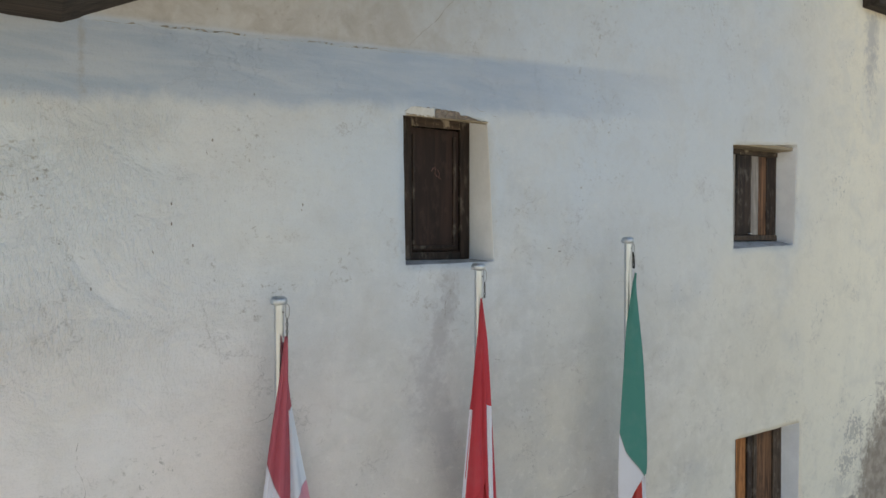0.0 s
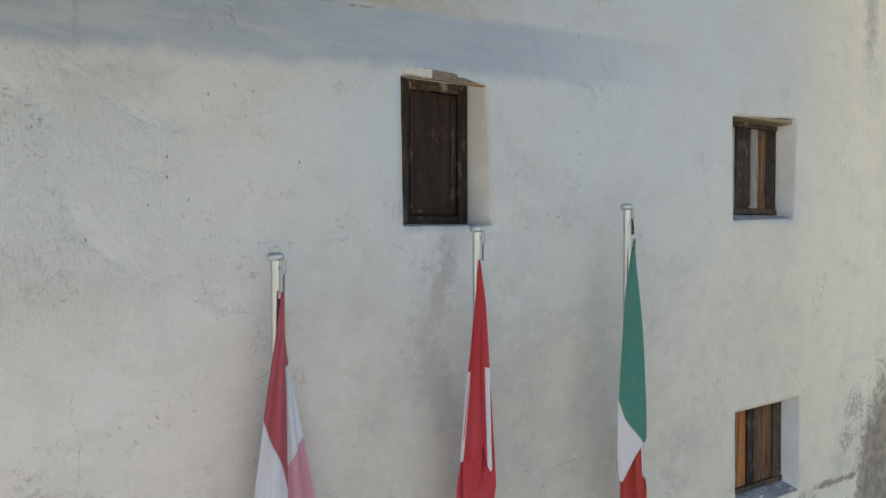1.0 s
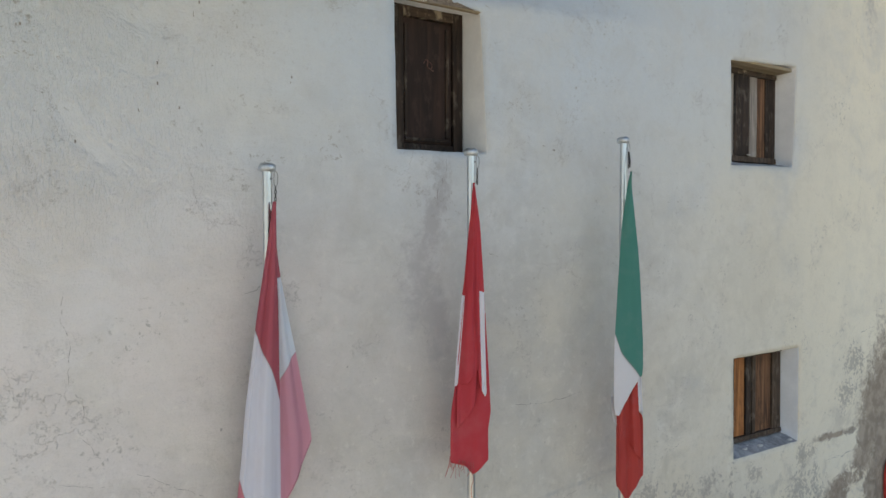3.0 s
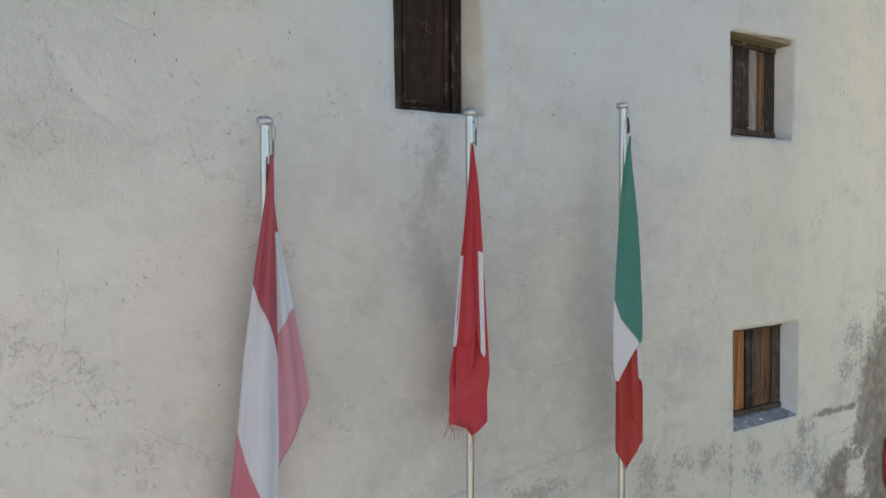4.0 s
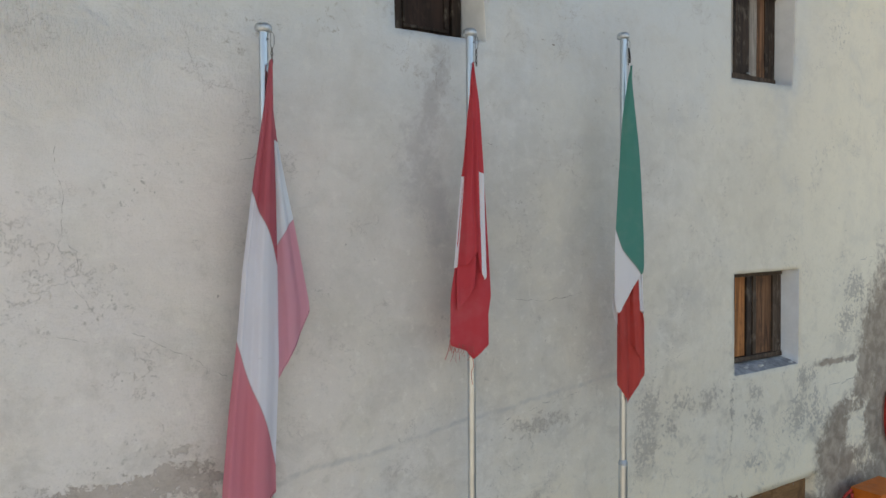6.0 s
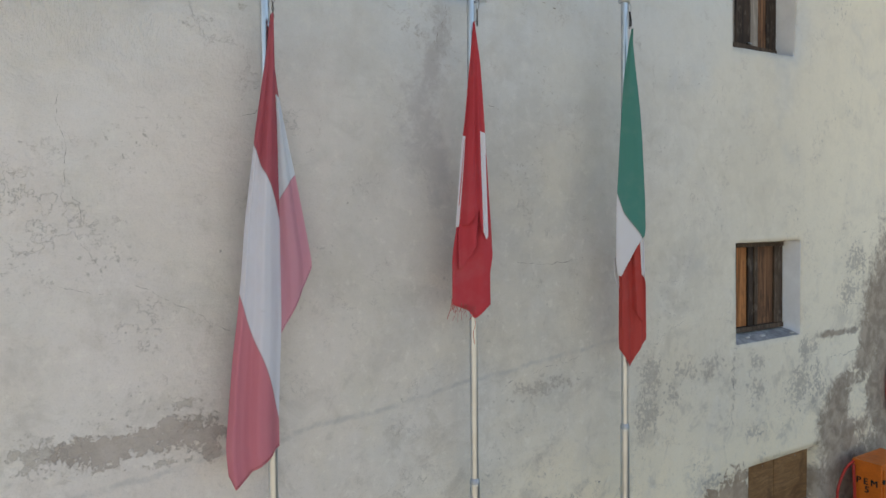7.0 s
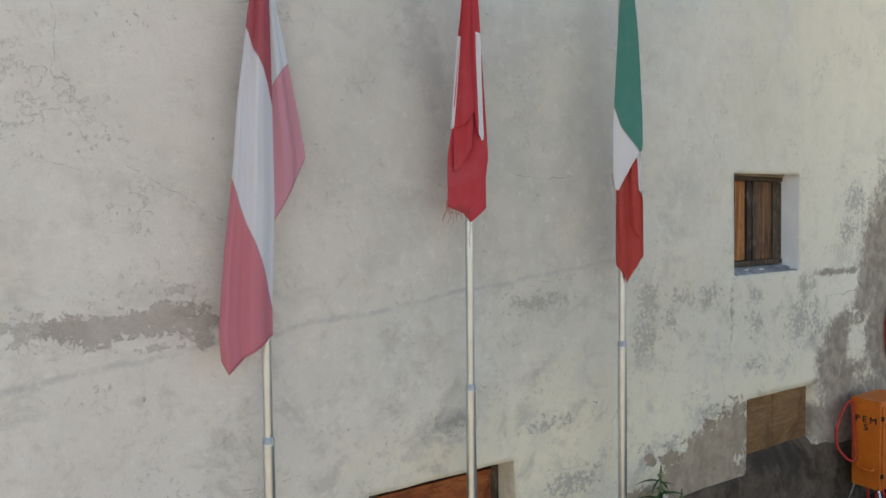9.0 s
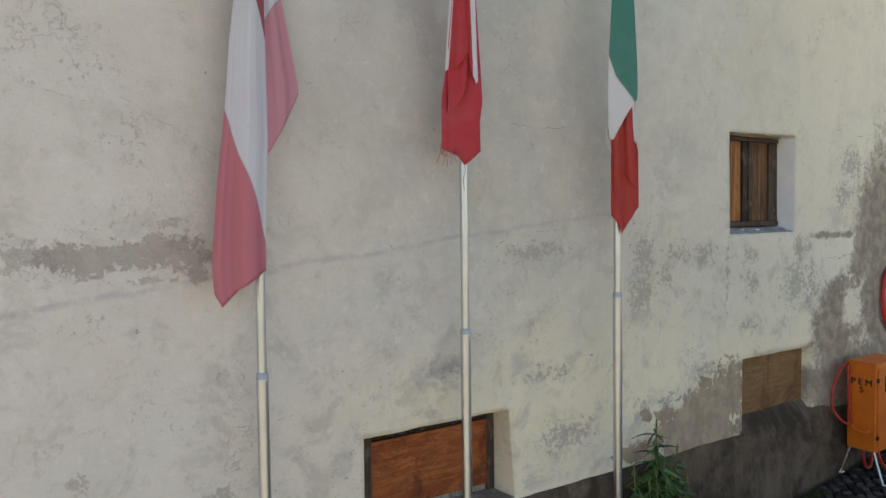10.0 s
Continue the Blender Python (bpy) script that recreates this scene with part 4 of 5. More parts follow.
def build_window_5():
    root, w, h = window("window_5", "low cellar window boarded with two weathered plywood sheets")
    add(root, "backing", (-0.03, 0.05, -0.03), (w + 0.03, 0.07, h + 0.03), M_DARKWOOD)
    for k, (x0, x1) in enumerate(((0.0, 0.50), (0.513, w + 0.03))):
        plank = add(root, "plywood_sheet", (x0, 0.004 * k, 0.0), (x1, 0.02, h - 0.008), M_PLY_OLD, 0.002, 0.002, seed=30 + k)
        bm = lathe([(0.005, 0.0), (0.006, 0.002), (0.003, 0.004)], 8)
        bm.transform(pose(x0 + 0.33, 0.002, h - 0.07, 90))
        part("screw", bm, M_STEEL, plank)
    bm = bmesh.new()
    rows = []
    for x in spread(-0.02, 1.04, 0.05) + [1.04]:
        wob = 0.008 * noise.noise(Vector((x * 6, 2.0, 0)))
        rows.append([bm.verts.new((x, y, z + (wob if k else 0))) for k, (y, z) in enumerate(((-0.100, -0.16), (-0.098, -0.115), (-0.088, -0.098), (-0.03, -0.02), (0.004, 0.010)))])
    for a, b in zip(rows, rows[1:]):
        for k in range(4):
            bm.faces.new((a[k], b[k], b[k + 1], a[k + 1]))
    part("sill", bm, M_PLINTH, root, "sloping dark cement sill", True)


build_window_1()
build_window_2()
build_window_3()
build_window_4()
build_window_5()


# ---- flagpoles ----
def flagpole(x, y, top, joint, label):
    base = ground_z(x)
    root = empty("flagpole", (x, y, base), label, "flagpole", "flagpoles along the wall")
    t, j = top - base, joint - base
    part("lower_tube", lathe([(0.031, -0.05), (0.031, j - 0.022), (0.031, j - 0.016), (0.029, j - 0.010)]), M_ALU, root, smooth=True)
    part("collar", lathe([(0.0315, j - 0.012), (0.0322, j - 0.004), (0.0312, j + 0.006), (0.0262, j + 0.022), (0.0245, j + 0.024)]), M_COLLAR, root, "blue-grey plastic joint collar", True)
    part("upper_tube", lathe([(0.0242, j - 0.02), (0.0238, t - 0.045)]), M_ALU, root, smooth=True)
    part("base_sleeve", lathe([(0.07, -0.04), (0.07, 0.012), (0.040, 0.016), (0.040, 0.16), (0.033, 0.165)]), M_STEEL, root, smooth=False)
    part("cap", lathe([(0.030, t - 0.048), (0.040, t - 0.044), (0.044, t - 0.034), (0.044, t - 0.022), (0.041, t - 0.012), (0.028, t - 0.003), (0.004, t)]), M_CAP, root, "domed galvanised cap", True)
    # cord loop, chain links and snap hook at the side
    s = 0.039
    part("cord_loop", tube(bend([(s, -0.008, t - 0.04), (s + 0.012, -0.012, t - 0.06), (s + 0.012, -0.012, t - 0.105), (s + 0.002, -0.01, t - 0.125), (s - 0.006, -0.01, t - 0.105), (s - 0.004, -0.008, t - 0.045)], 6), 0.0022, 6), M_STEEL, root)
    for k in range(5):
        a = 2 * math.pi / 10
        turn = k % 2
        ring = [(s + 0.001 + (0.0052 * math.cos(a * i) if turn else 0), -0.01 + (0 if turn else 0.0052 * math.cos(a * i)), t - 0.133 - 0.019 * k + 0.012 * math.sin(a * i)) for i in range(10)]
        part("chain_link", tube(ring, 0.0024, 6, closed=True), M_LINK, root)
    part("bolt", boxed((0.010, -0.0265, t - 0.09), (0.019, -0.018, t - 0.08), 0.002), M_STEEL, root)
    return root


POLES = {"A": (-4.027, -0.13, 4.706, 1.745), "B": (-2.79, -0.172, 4.855, 1.862), "C": (-1.527, -0.203, 5.012, 2.0)}
flagpole(*POLES["A"], "telescopic aluminium flagpole carrying the red-white-red flag")
flagpole(*POLES["B"], "telescopic aluminium flagpole carrying the red flag with white cross")
flagpole(*POLES["C"], "telescopic aluminium flagpole carrying the green-white-red flag")


# ---- flags ----
def edge(pairs):
    """Value by height, softened, from (height, value) pairs that run downwards."""
    def raw(z):
        if z >= pairs[0][0]:
            return pairs[0][1]
        for (za, a), (zb, b) in zip(pairs, pairs[1:]):
            if za >= z >= zb:
                return a + (b - a) * (za - z) / max(1e-6, za - zb)
        return pairs[-1][1]
    return lambda z: (raw(z + 0.04) + raw(z + 0.015) + raw(z - 0.015) + raw(z - 0.04)) / 4


def drape(name, root, mat, left, right, hem, top, depth, dye, folds=(0.012, 2.0, 0.0), label="", rows=84, cols=34, stitched=False):
    """One hanging fold of a flag. hem: (share across, height) pairs; depth(w, z): how far it stands before the pole."""
    lf, rf = edge(left), edge(right)
    amp, waves, shift = folds
    bm = bmesh.new()
    layer = bm.verts.layers.float.new("dye")
    grid = []
    for i in range(rows + 1):
        row = []
        for j in range(cols + 1):
            w = j / cols
            for (wa, za), (wb, zb) in zip(hem, hem[1:]):
                if wa <= w <= wb:
                    low = za + (zb - za) * (w - wa) / (wb - wa)
            z = top + (low - top) * i / rows
            a, b = lf(z), rf(z)
            u = a + (b - a) * w
            open_ = min(1.0, (top - z) / 0.7)
            d = depth(w, z) + amp * open_ * math.sin(2 * math.pi * (waves * w + shift + 0.10 * math.sin(2.2 * z))) + 0.22 * amp * open_ * math.sin(2 * math.pi * (2.3 * waves * w + 0.3 + 0.25 * z))
            d += 0.006 * noise.noise(Vector((u * 9, 3.0, z * 2.2)))
            v = bm.verts.new((u, -d, z))
            v[layer] = dye(u, z)
            row.append(v)
        grid.append(row)
    for i in range(rows):
        for j in range(cols):
            bm.faces.new((grid[i][j], grid[i + 1][j], grid[i + 1][j + 1], grid[i][j + 1]))
    hem_line = [v.co.copy() for v in grid[-1]]
    ob = part(name, bm, mat, root, label, True)
    if stitched:
        seam = bmesh.new()
        for a, b in list(zip(hem_line, hem_line[1:]))[::2]:
            up = Vector((0, -0.002, 0.012))
            tube([a + up, a.lerp(b, 0.8) + up], 0.0016, 4, seam)
        part("hem_stitching", seam, M_STITCH, ob, "dark stitches along the hem")
    solid = ob.modifiers.new("thickness", "SOLIDIFY")
    solid.thickness, solid.offset = 0.0014, 0.0
    return ob


def flag_root(pole, turn, label):
    x, y, top, _ = POLES[pole]
    root = new("flag")
    root.matrix_world = pose(x, y, 0, 0, 0, -turn)
    return tagged(root, label, "flag", "flags on the poles")


def flag_a():
    root = flag_root("A", 8, "limp red-white-red striped flag, faded, hanging on its pole")
    z1 = lambda u: 3.62 - 3.4 * u + 0.035 * math.sin(38 * (u + 0.02))
    z2 = lambda u: 2.55 - 3.6 * u + 0.040 * math.sin(30 * (u + 0.075))
    drape("front_fold", root, M_RED_WHITE,
          ((4.50, 0.020), (4.27, -0.011), (3.91, -0.068), (3.46, -0.127), (3.19, -0.150), (2.98, -0.172), (2.78, -0.198), (2.33, -0.239), (2.13, -0.222)),
          ((4.50, 0.030), (4.23, 0.040), (3.82, 0.047), (3.48, 0.049), (2.97, 0.051), (2.71, 0.040), (2.46, 0.030), (2.29, 0.030)),
          ((0, 2.19), (0.1, 2.13), (0.45, 2.21), (1, 2.30)), 4.50, lambda w, z: 0.085 + 0.02 * math.sin(math.pi * w) - 0.055 * step01((w - 0.80) / 0.2) - 0.03 * step01((0.10 - w) / 0.1),
          lambda u, z: (z - z2(u)) / (z1(u) - z2(u)), (0.015, 1.9, 0.1), cols=60, stitched=True)
    z3 = lambda u: 3.49 + 1.34 * u + 0.03 * math.sin(20 * (u - 0.03))
    drape("rear_fold", root, M_PINK_BACK,
          ((4.46, 0.026), (3.9, 0.032), (3.5, 0.036), (2.9, 0.045)), ((4.46, 0.030), (4.13, 0.064), (3.69, 0.149), (3.23, 0.230), (3.15, 0.222)),
          ((0, 2.88), (0.25, 2.95), (0.8, 3.13), (1, 3.22)), 4.46, lambda w, z: 0.022 - 0.055 * w * w + 0.02 * math.sin(math.pi * min(1.0, 1.4 * w)),
          lambda u, z: (z - z3(u)) / (4.11 - z3(u)), (0.010, 1.6, 0.4), "bleached pinkish rear fold with backlight in its colour", 70, 48, True)
    part("cord", tube([(0.040, -0.012, 4.50), (0.034, -0.035, 4.49), (0.026, -0.055, 4.48)], 0.002, 6), M_LINK, root)


def flag_b():
    root = flag_root("B", 15, "limp red flag with a white cross, its lower hem frayed")
    drape("rear_fold", root, M_CROSS,
          ((4.64, -0.002), (4.35, -0.03), (4.03, -0.055), (3.42, -0.120), (3.26, -0.148), (2.96, -0.152)),
          ((4.64, 0.004), (4.40, 0.034), (3.98, 0.066), (3.80, 0.080), (3.43, 0.102), (3.24, 0.112), (3.21, 0.111), (3.18, 0.094), (2.95, 0.094)),
          ((0, 2.965), (0.2, 2.945), (0.42, 2.925), (0.6, 2.87), (1, 2.955)), 4.64, lambda w, z: 0.048,
          lambda u, z: 0.5, (0.009, 1.3, 0.2))
    strip = lambda z: -0.080 - 0.083 * (3.96 - z)
    drape("front_fold", root, M_CROSS,
          ((4.64, -0.002), (4.35, -0.037), (4.03, -0.066), (3.96, -0.079), (3.80, -0.095), (3.42, -0.126)),
          ((4.64, 0.002), (4.2, -0.002), (3.8, 0.0), (3.5, 0.008)),
          ((0, 3.42), (0.5, 3.44), (1, 3.52)), 4.64, lambda w, z: 0.066 + 0.05 * w * min(1, 4.64 - z),
          lambda u, z: 1.0 + 30 * min(strip(z) + 0.021 - u, 3.965 - z), (0.014, 1.2, 0.5))
    bar = lambda z: 0.026 + 0.022 * (3.98 - z)
    drape("front_fold", root, M_CROSS,
          ((4.62, 0.0), (4.2, 0.0), (3.8, 0.004), (3.5, 0.012), (3.36, 0.038)),
          ((4.62, 0.004), (4.40, 0.034), (3.98, 0.059), (3.80, 0.066), (3.37, 0.080)),
          ((0, 3.40), (0.6, 3.35), (1, 3.385)), 4.62, lambda w, z: 0.074 - 0.012 * w + 0.018 * math.sin(math.pi * w) * min(1, 4.62 - z),
          lambda u, z: 1.0 + 30 * min(u - bar(z), 3.99 - z - 0.4 * (u - 0.036), bar(z) + 0.033 - u + (0.02 if z > 3.86 else 0.0)), (0.008, 1.3, 0.0))
    drape("middle_fold", root, M_CROSS,
          ((3.75, -0.05), (3.5, -0.085), (3.42, -0.113), (3.2, -0.112)), ((3.75, 0.0), (3.5, 0.006), (3.25, -0.01)),
          ((0, 3.17), (0.3, 3.18), (1, 3.31)), 3.75, lambda w, z: 0.060 + 0.025 * w, lambda u, z: 0.5, (0.010, 1.2, 0.2), rows=24, cols=14)
    rnd = random.Random(8)
    for k in range(26):
        u = -0.150 + 0.155 * rnd.random()
        z = 2.962 - 0.28 * max(0, u + 0.10) if u > -0.1 else 2.955
        ln = rnd.uniform(0.015, 0.05) * (2.0 if rnd.random() < 0.15 else 1.0)
        lean = rnd.uniform(-0.5, 0.2)
        part("frayed_thread", tube(bend([(u, -0.048, z + 0.012), (u + 0.3 * lean * ln, -0.05, z - 0.5 * ln), (u + lean * ln, -0.05, z - ln)], 3), 0.0013, 4), M_RED, root)
    part("frayed_thread", tube(bend([(-0.015, -0.05, 2.90), (-0.004, -0.052, 2.84), (-0.018, -0.052, 2.79), (-0.012, -0.052, 2.72)], 5), 0.0018, 5), M_RED, root)
    part("frayed_thread", tube(bend([(-0.150, -0.05, 3.0), (-0.160, -0.052, 2.94), (-0.182, -0.052, 2.88)], 5), 0.0022, 5), M_RED, root)
    part("cord", tube([(0.040, -0.012, 4.66), (0.022, -0.04, 4.65), (0.002, -0.055, 4.635)], 0.002, 6), M_LINK, root)


def flag_c():
    root = flag_root("C", 20, "limp green-white-red flag twisted round itself on its pole")
    z1 = lambda u: 3.44 - 1.38 * u + 0.010 * math.sin(32 * (u - 0.01))
    drape("rear_fold", root, M_GREEN_WHITE,
          ((4.70, 0.012), (4.2, 0.04), (3.9, 0.07), (3.4, 0.086), (3.05, 0.098)),
          ((4.70, 0.018), (4.21, 0.086), (3.95, 0.102), (3.37, 0.116), (3.12, 0.124), (3.06, 0.130)),
          ((0, 3.09), (1, 3.05)), 4.70, lambda w, z: 0.05,
          lambda u, z: 1 + (z - 3.94) if z > 3.0 else 0.5, (0.005, 1.0, 0.2), rows=70, cols=16)
    drape("lower_fold", root, M_RED,
          ((3.6, -0.03), (3.3, -0.055), (3.07, -0.066), (2.59, -0.060), (2.5, -0.045)),
          ((3.6, 0.07), (3.3, 0.095), (3.10, 0.116), (3.04, 0.146), (2.60, 0.154), (2.5, 0.12)),
          ((0, 2.56), (0.12, 2.51), (0.42, 2.43), (1, 2.615)), 3.6, lambda w, z: 0.035 + 0.012 * math.sin(2 * math.pi * w),
          lambda u, z: 0.5, (0.014, 1.8, 0.0))
    drape("inner_fold", root, M_RED,
          ((3.45, -0.055), (3.1, -0.060), (2.80, -0.058)), ((3.45, -0.012), (3.1, -0.008), (2.80, -0.020)),
          ((0, 2.72), (0.5, 2.66), (1, 2.76)), 3.45, lambda w, z: 0.070 - 0.045 * step01((w - 0.6) / 0.4),
          lambda u, z: 0.5, (0.006, 1.0, 0.3), rows=40, cols=16)
    drape("inner_fold", root, M_RED,
          ((3.45, 0.020), (3.1, 0.028), (2.80, 0.040)), ((3.45, 0.075), (3.1, 0.092), (2.80, 0.112)),
          ((0, 2.86), (0.4, 2.79), (1, 2.74)), 3.45, lambda w, z: 0.064 - 0.045 * step01((0.35 - w) / 0.35),
          lambda u, z: 0.5, (0.006, 1.0, 0.1), rows=40, cols=16)
    drape("front_fold", root, M_GREEN_WHITE,
          ((4.76, 0.012), (4.70, -0.006), (4.40, -0.054), (3.95, -0.086), (3.59, -0.108), (3.15, -0.113), (3.08, -0.098)),
          ((4.76, 0.016), (4.64, 0.020), (4.4, 0.046), (4.21, 0.066), (3.95, 0.086), (3.60, 0.105), (3.37, 0.108), (3.3, 0.09)),
          ((0, 3.08), (0.12, 3.075), (0.5, 3.19), (0.9, 3.325), (1, 3.35)), 4.76, lambda w, z: 0.092 + 0.018 * math.sin(math.pi * w),
          lambda u, z: 1.0 + (z - z1(u) - 1.2 * max(0.0, -u - 0.06)) * 0.8, (0.006, 1.1, 0.1))
    drape("curled_hem", root, M_HOIST,
          ((3.2, -0.105), (3.1, -0.108), (3.0, -0.085)), ((3.2, -0.06), (3.1, -0.062), (3.0, -0.062)),
          ((0, 3.03), (1, 2.98)), 3.2, lambda w, z: 0.05 - 0.01 * w, lambda u, z: 0.5, (0.003, 1.0, 0.0), rows=12, cols=6)
    drape("hoist_band", root, M_HOIST, ((4.82, 0.016), (4.70, 0.012), (4.64, 0.014)), ((4.82, 0.020), (4.70, 0.026), (4.64, 0.028)),
          ((0, 4.66), (1, 4.64)), 4.82, lambda w, z: 0.058, lambda u, z: 0.5, (0.0, 1.0, 0.0), "white canvas hoist band", 10, 6)
    part("snap_hook", tube(bend([(0.034, -0.012, 4.90), (0.030, -0.03, 4.87), (0.024, -0.05, 4.83), (0.018, -0.06, 4.79)], 4), 0.006, 8), M_BLACK, root, "black snap hook")


flag_a()
flag_b()
flag_c()


# ---- site power box by the wall ----
def letters(text, size, mat, name, parent, at, label=""):
    data = bpy.data.curves.new(name, "FONT")
    data.body, data.size, data.align_x, data.extrude, data.space_character = text, size, "CENTER", 0.0008, 1.5
    tmp = bpy.data.objects.new(name, data)
    scene.collection.objects.link(tmp)
    me = bpy.data.meshes.new_from_object(tmp.evaluated_get(bpy.context.evaluated_depsgraph_get()))
    bpy.data.objects.remove(tmp)
    # three close strikes of the stencil make it bold
    bm = bmesh.new()
    for k, shift in enumerate((-0.003, 0.0, 0.003)):
        count = len(bm.verts)
        bm.from_mesh(me)
        bm.verts.ensure_lookup_table()
        for v in bm.verts[count:]:
            v.co += Vector((shift, 0.4 * shift, 0.0004 * k))
    bm.to_mesh(me)
    bm.free()
    me.materials.clear()
    me.materials.append(mat)
    ob = new(name, me)
    ob.parent = parent
    ob.matrix_local = at
    return tagged(ob, label)


def build_power_box():
    x0, x1, y0, y1, z0, z1 = 0.0, 0.52, -0.255, 0.0, 0.29, 1.115
    root = empty("power_box", (1.645, -0.14, ground_z(1.75)), "orange steel site power box on bent tube legs", "electrical box")
    part("body", boxed((x0, y0, z0), (x1, y1, z1), 0.008), M_ORANGE, root)
    part("lid", boxed((x0 - 0.008, y0 - 0.010, z1 + 0.001), (x1 + 0.008, y1 + 0.006, z1 + 0.022), 0.006), M_ORANGE, root)
    part("door", boxed((x0 + 0.03, y0 - 0.012, z0 + 0.04), (x1 - 0.03, y0 - 0.002, z1 - 0.03), 0.004), M_ORANGE, root)
    for z in (z0 + 0.14, z1 - 0.14):
        part("hinge", boxed((x0 + 0.012, y0 - 0.018, z - 0.02), (x0 + 0.04, y0 - 0.001, z + 0.02), 0.003), M_BLACK, root)
    part("warning_plate", boxed((x0 + 0.14, y0 - 0.016, z1 - 0.26), (x0 + 0.30, y0 - 0.013, z1 - 0.12), 0.0), M_BLACK, root)
    part("handle", tube(bend([(-0.002, -0.06, z0 + 0.22), (-0.03, -0.07, z0 + 0.20), (-0.034, -0.13, z0 + 0.185), (-0.03, -0.19, z0 + 0.185), (-0.002, -0.20, z0 + 0.20)], 6), 0.012, 10), M_ORANGE, root)
    side = pose(-0.0015, -0.128, z1 - 0.20, 90, 0, -90)
    letters("PEM", 0.085, M_BLACK, "stencil", root, side, "black stencilled letters")
    letters("5", 0.085, M_BLACK, "stencil", root, pose(-0.0015, -0.128, z1 - 0.275, 90, 0, -90), "black stencilled figure")
    for y, out in ((y0 + 0.02, -0.11), (y1 - 0.02, 0.07)):
        for x, away in ((x0 + 0.02, -0.05), (x1 - 0.02, 0.05)):
            foot = 0.012
            part("leg", tube(bend([(x, y, z0 + 0.01), (x + 0.1 * away, y + 0.1 * out, z0 - 0.03), (x + 0.8 * away, y + 0.8 * out, 0.06), (x + away, y + out, foot + 0.006), (x + away * 0.6 + 0.05 * (1 if x < 0.2 else -1), y + out, foot)], 6), 0.011, 10), M_CHROME, root)
    for y in (y0 + 0.01, y1 - 0.012):
        part("bolt", lathe([(0.008, 0), (0.008, 0.004), (0.005, 0.006)], 8), M_STEEL, root).matrix_local = pose(-0.004, y, z0 + 0.012, 0, -90)


def hose(points, label, name="hose", r=0.013):
    ob = part(name, tube(bend(points, 9), r, 10), M_HOSE, None, smooth=True)
    return tagged(ob, label, "hose", "red hoses round the power box")


build_power_box()
BX, BY = 1.645, -0.14
hose([(BX - 0.01, BY - 0.01, 1.13), (BX - 0.07, BY + 0.035, 1.04), (BX - 0.15, BY + 0.06, 0.86), (BX - 0.15, BY + 0.055, 0.68), (BX - 0.09, BY - 0.01, 0.56), (BX - 0.045, BY - 0.05, 0.56), (BX - 0.03, BY - 0.04, 0.70), (BX - 0.035, BY - 0.03, 0.90), (BX - 0.03, BY - 0.02, 1.10)], "red rubber hose looped beside the orange power box")
hose([(BX + 0.10, BY - 0.10, 0.36), (BX + 0.09, BY - 0.11, 0.20), (BX + 0.14, BY - 0.12, 0.10), (BX + 0.22, BY - 0.12, 0.14), (BX + 0.25, BY - 0.11, 0.35)], "red rubber hose hanging under the orange power box")
hose([(BX + 0.05, BY - 0.24, 0.36), (BX + 0.10, BY - 0.27, 0.20), (BX + 0.22, BY - 0.30, 0.08), (BX + 0.45, BY - 0.33, 0.035), (BX + 0.8, BY - 0.35, 0.06), (BX + 1.2, BY - 0.35, 0.10)], "red rubber hose trailing over the cobbles from the power box")
hose([(2.68, -0.03, 2.02), (2.575, -0.035, 1.92), (2.53, -0.035, 1.78), (2.525, -0.035, 1.62), (2.57, -0.035, 1.45), (2.68, -0.035, 1.32)], "red rubber hose hung against the wall above the power box", r=0.022)


# ---- plants ----
def leaf_mesh(seed):
    rnd = random.Random(seed)
    bm = bmesh.new()
    n, ln, wd, droop = 7, 1.0, 0.085, rnd.uniform(0.25, 0.65)
    rows = []
    for i in range(n + 1):
        t = i / n
        w = wd * (math.sin(math.pi * (0.08 + 0.92 * t) ** 0.75)) if i < n else 0.004
        z = 0.16 * t - droop * t * t
        rows.append([bm.verts.new((t * ln, -w, z + 0.02)), bm.verts.new((t * ln, 0, z)), bm.verts.new((t * ln, w, z + 0.02))])
    for a, b in zip(rows, rows[1:]):
        bm.faces.new((a[0], b[0], b[1], a[1]))
        bm.faces.new((a[1], b[1], b[2], a[2]))
    return mesh_of("leaf", bm, M_LEAF, True)


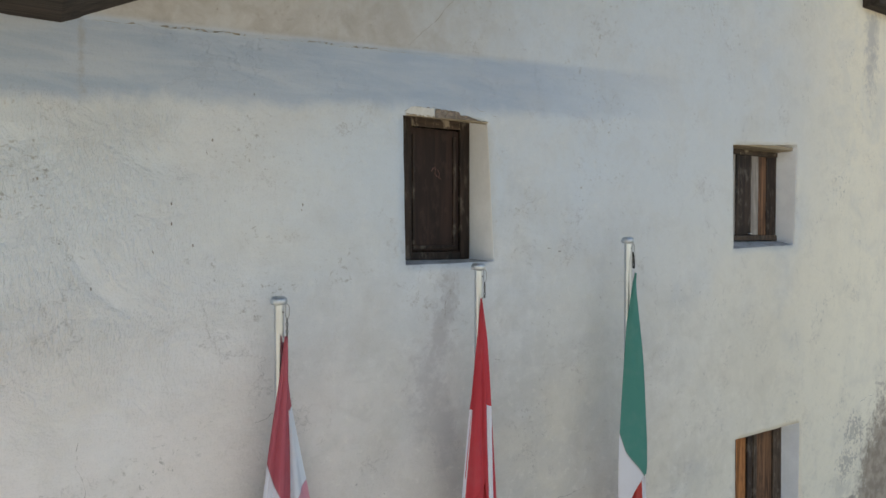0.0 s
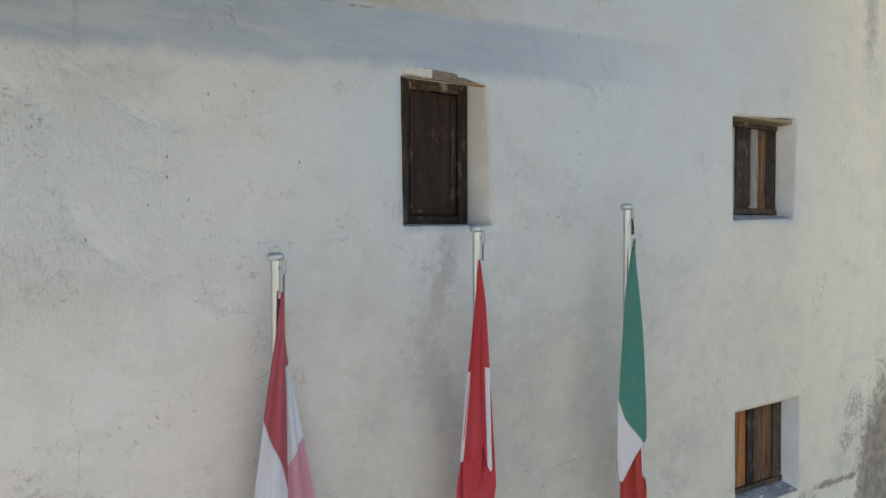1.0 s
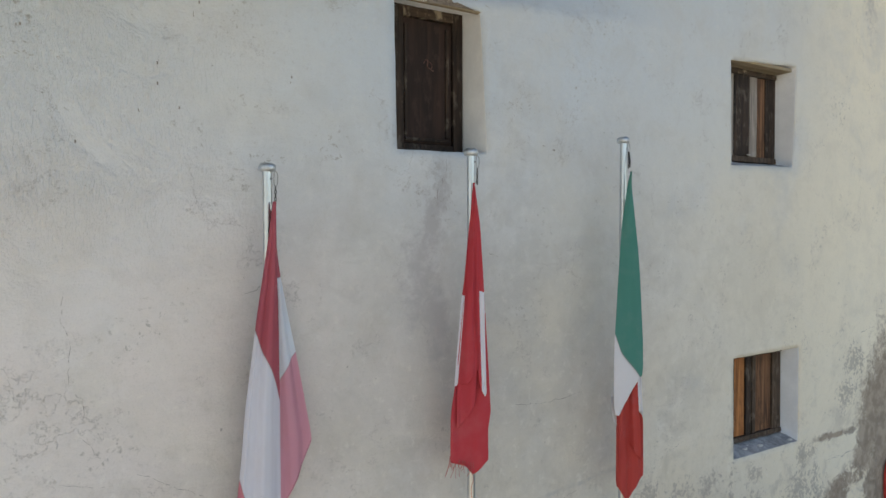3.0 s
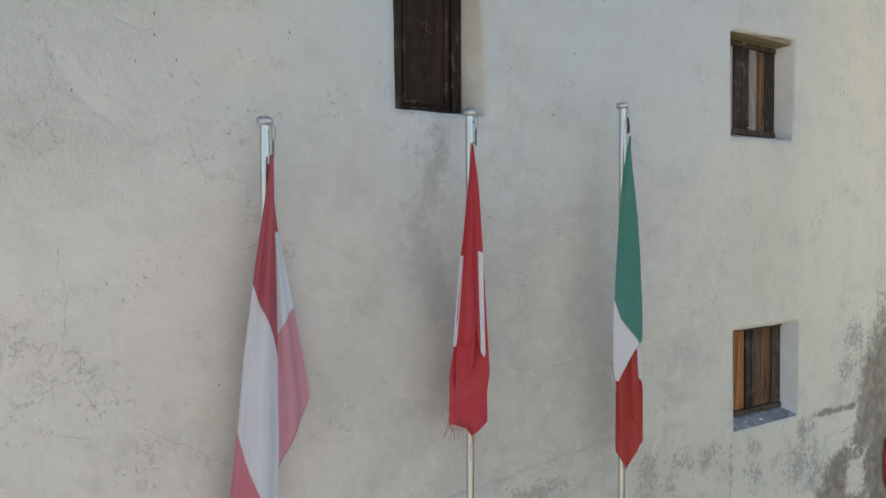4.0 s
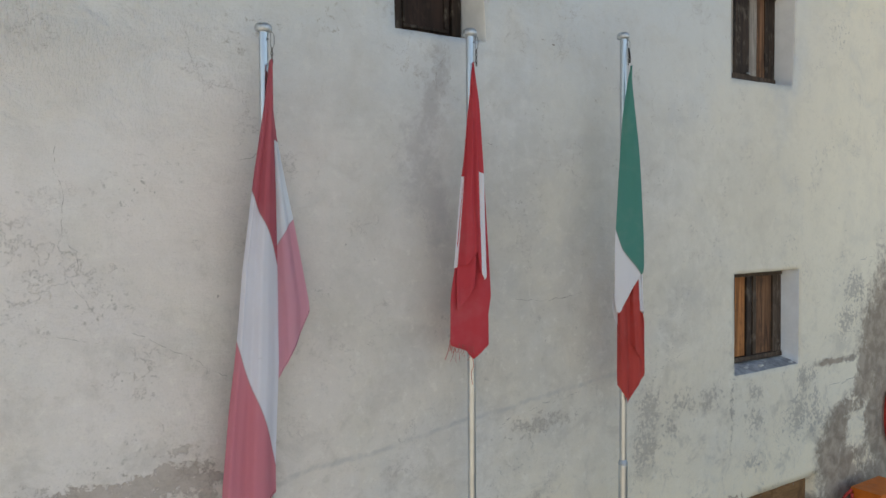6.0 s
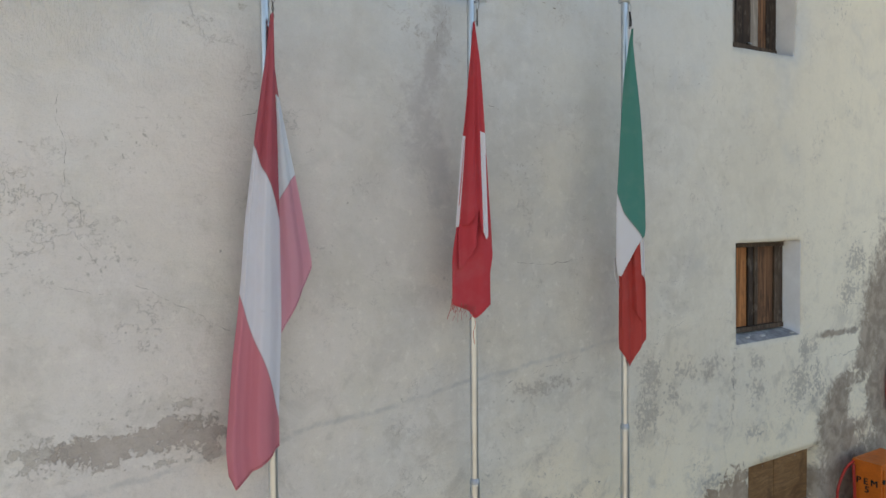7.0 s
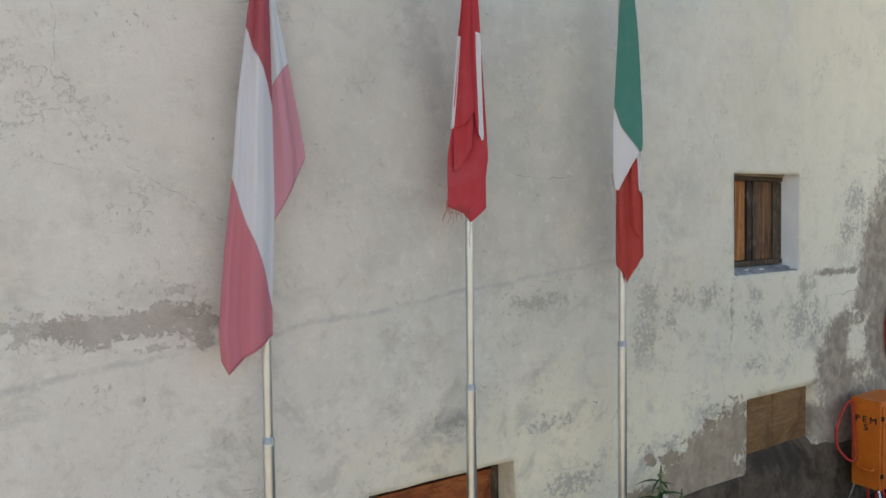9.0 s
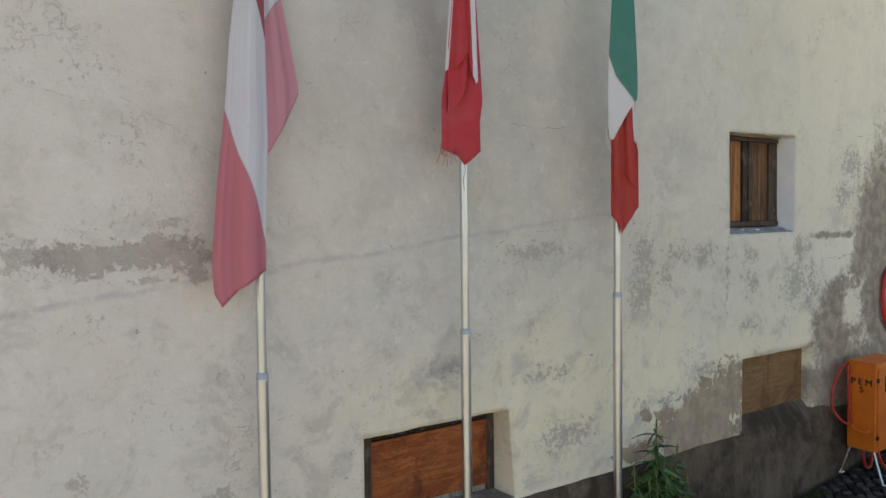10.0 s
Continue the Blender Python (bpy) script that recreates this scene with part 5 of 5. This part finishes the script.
def build_plant():
    rnd = random.Random(21)
    leaves = [leaf_mesh(k) for k in range(5)]
    stems = ((-1.075, -0.16, 1.03, 0.00, 1.0), (-1.36, -0.20, 0.75, -0.02, 0.6), (-0.985, -0.22, 0.66, 0.02, 0.7), (-0.84, -0.16, 0.80, 0.05, 0.7), (-1.16, -0.24, 0.58, -0.05, 0.8), (-0.94, -0.26, 0.50, 0.03, 0.8), (-1.24, -0.15, 0.52, -0.05, 0.8), (-1.06, -0.30, 0.44, 0.0, 0.9), (-0.84, -0.22, 0.48, 0.08, 0.8), (-1.20, -0.30, 0.42, -0.05, 0.9), (-1.12, -0.2, 0.70, -0.01, 0.8), (-0.78, -0.2, 0.58, 0.08, 0.8), (-0.86, -0.28, 0.40, 0.12, 0.9), (-1.30, -0.28, 0.36, -0.10, 0.9), (-0.92, -0.34, 0.36, 0.06, 0.9), (-1.14, -0.36, 0.38, -0.04, 0.9), (-1.22, -0.22, 0.64, -0.02, 0.9), (-1.02, -0.18, 0.74, 0.02, 0.9), (-1.08, -0.26, 0.60, 0.0, 1.0), (-1.33, -0.24, 0.55, -0.04, 0.8), (-0.90, -0.19, 0.62, 0.05, 0.9))
    g0 = ground_z(-1.15)
    root = empty("willowherb", (-1.15, -0.18, g0), "tall leafy green weed growing at the foot of the wall", "plant")
    for k, (x, y, top, lean, size) in enumerate(stems):
        base = Vector((-1.15 + (x + 1.15) * 0.75 - lean * 0.6, y, g0))
        tip = Vector((x, y, top))
        line = bend([base, base.lerp(tip, 0.35) + Vector((0.008, 0, 0)), base.lerp(tip, 0.7) - Vector((0.006, 0.004, 0)), tip], 6)
        bm = tube([q - root.location for q in line], 0.006, 7)
        stem = part("stem", bm, M_STEM, root)
        height = (tip - base).length
        count = int(height / 0.0115)
        for i in range(count):
            t = 0.12 + 0.86 * i / count
            q = base.lerp(tip, t)
            ln = (0.29 * (1 - t) ** 0.45 + 0.05) * size * rnd.uniform(0.6, 1.15) if t < 0.93 else 0.03
            ob = new("leaf", rnd.choice(leaves))
            ob.parent = stem
            ob.matrix_local = pose(*(q - root.location), rnd.uniform(-40, 40), rnd.uniform(-15, 35), 137.5 * i + rnd.uniform(-20, 20) + 40 * k) @ Matrix.Scale(ln, 4)
        bud = bmesh.new()
        for i in range(22):
            t = i / 22
            geo = bmesh.ops.create_icosphere(bud, subdivisions=1, radius=0.0045 * (1.2 - t))["verts"]
            q = tip - root.location + Vector((rnd.uniform(-1, 1) * 0.014 * (1 - t), rnd.uniform(-1, 1) * 0.014 * (1 - t), -0.08 + 0.10 * t))
            for v in geo:
                v.co += q
        part("buds", bud, M_BUD, stem, "pale green flower buds")
    return root


def build_moss():
    rnd = random.Random(4)
    for cx, cy, sx, sy in ((1.02, -0.17, 0.27, 0.09), (0.60, -0.14, 0.20, 0.06)):
        bm = bmesh.new()
        for i in range(900):
            a, r = rnd.uniform(0, 2 * math.pi), math.sqrt(rnd.random())
            x, y = cx + sx * r * math.cos(a), cy + sy * r * math.sin(a)
            z = ground_z(x) - 0.012
            h, w, d = rnd.uniform(0.03, 0.10) * (1.15 - r), 0.004, rnd.uniform(0, 2 * math.pi)
            ox, oy = rnd.uniform(-0.02, 0.02), rnd.uniform(-0.02, 0.02)
            va = bm.verts.new((x - w * math.cos(d), y - w * math.sin(d), z))
            vb = bm.verts.new((x + w * math.cos(d), y + w * math.sin(d), z))
            vc = bm.verts.new((x + ox, y + oy, z + h))
            bm.faces.new((va, vb, vc))
        tagged(part("moss_tuft", bm, M_MOSS), "dark green moss and grass tuft between the cobbles", "moss", "tufts by the wall", "stuff")


build_plant()
build_moss()


# ---- cobbled pavement, last ----
def build_pavement():
    rnd = random.Random(11)
    bm = bmesh.new()
    xs = spread(-7.0, 5.0, 0.5) + [5.0]
    bm_rows = [[bm.verts.new((x, y, ground_z(x) - 0.030)) for y in (-1.65, -0.03)] for x in xs]
    for a, b in zip(bm_rows, bm_rows[1:]):
        bm.faces.new((a[0], b[0], b[1], a[1]))
    pave = tagged(part("pavement", bm, M_JOINT), "dark granite cobbles with mossy joints along the house", "pavement", kind="structure")
    kinds = []
    for k in range(6):
        b = bmesh.new()
        box(b, (-0.5, -0.5, -0.5), (0.5, 0.5, 0.5), 0.0, 0.06, rnd)
        tops = [f for f in b.faces if f.normal.z > 0.7]
        bmesh.ops.inset_region(b, faces=tops, thickness=0.16, depth=0.2)
        kinds.append(mesh_of("sett", b, M_SETT, False))
    rest_v, rest_f = [], []
    made = 0
    s = 0.084
    for i in range(-95, 95):
        for j in range(-95, 95):
            # laid diagonally to the wall
            px, py = i * s, j * s
            x = 0.5 + (px - py) * 0.7071 + rnd.uniform(-0.010, 0.010)
            y = -1.5 + (px + py) * 0.7071 + rnd.uniform(-0.010, 0.010)
            if not (-6.9 < x < 4.9 and -1.6 < y < -0.10):
                continue
            z = ground_z(x) - 0.028 + rnd.uniform(-0.005, 0.005)
            size = (0.074 * rnd.uniform(0.72, 1.04), 0.074 * rnd.uniform(0.72, 1.04), 0.055)
            m = pose(x, y, z, rnd.uniform(-3, 3), rnd.uniform(-3, 3) - 5.7) @ pose(0, 0, 0, 0, 0, 45 + rnd.uniform(-24, 24)) @ Matrix.Diagonal((*size, 1))
            if made < 295 and 0.75 < x < 2.6 and y > -1.1:
                ob = new("sett", kinds[(i * 7 + j * 3) % 6])
                ob.parent = pave
                ob.matrix_local = m
                made += 1
            else:
                me = kinds[(i * 7 + j * 3) % 6]
                k = len(rest_v)
                rest_v.extend(m @ v.co for v in me.vertices)
                rest_f.extend([k + q for q in f.vertices] for f in me.polygons)
    me = bpy.data.meshes.new("setts")
    me.from_pydata(rest_v, [], rest_f)
    me.materials.append(M_SETT)
    ob = new("setts", me)
    ob.parent = pave
    tagged(ob, "dark granite setts", kind="stuff")


build_pavement()
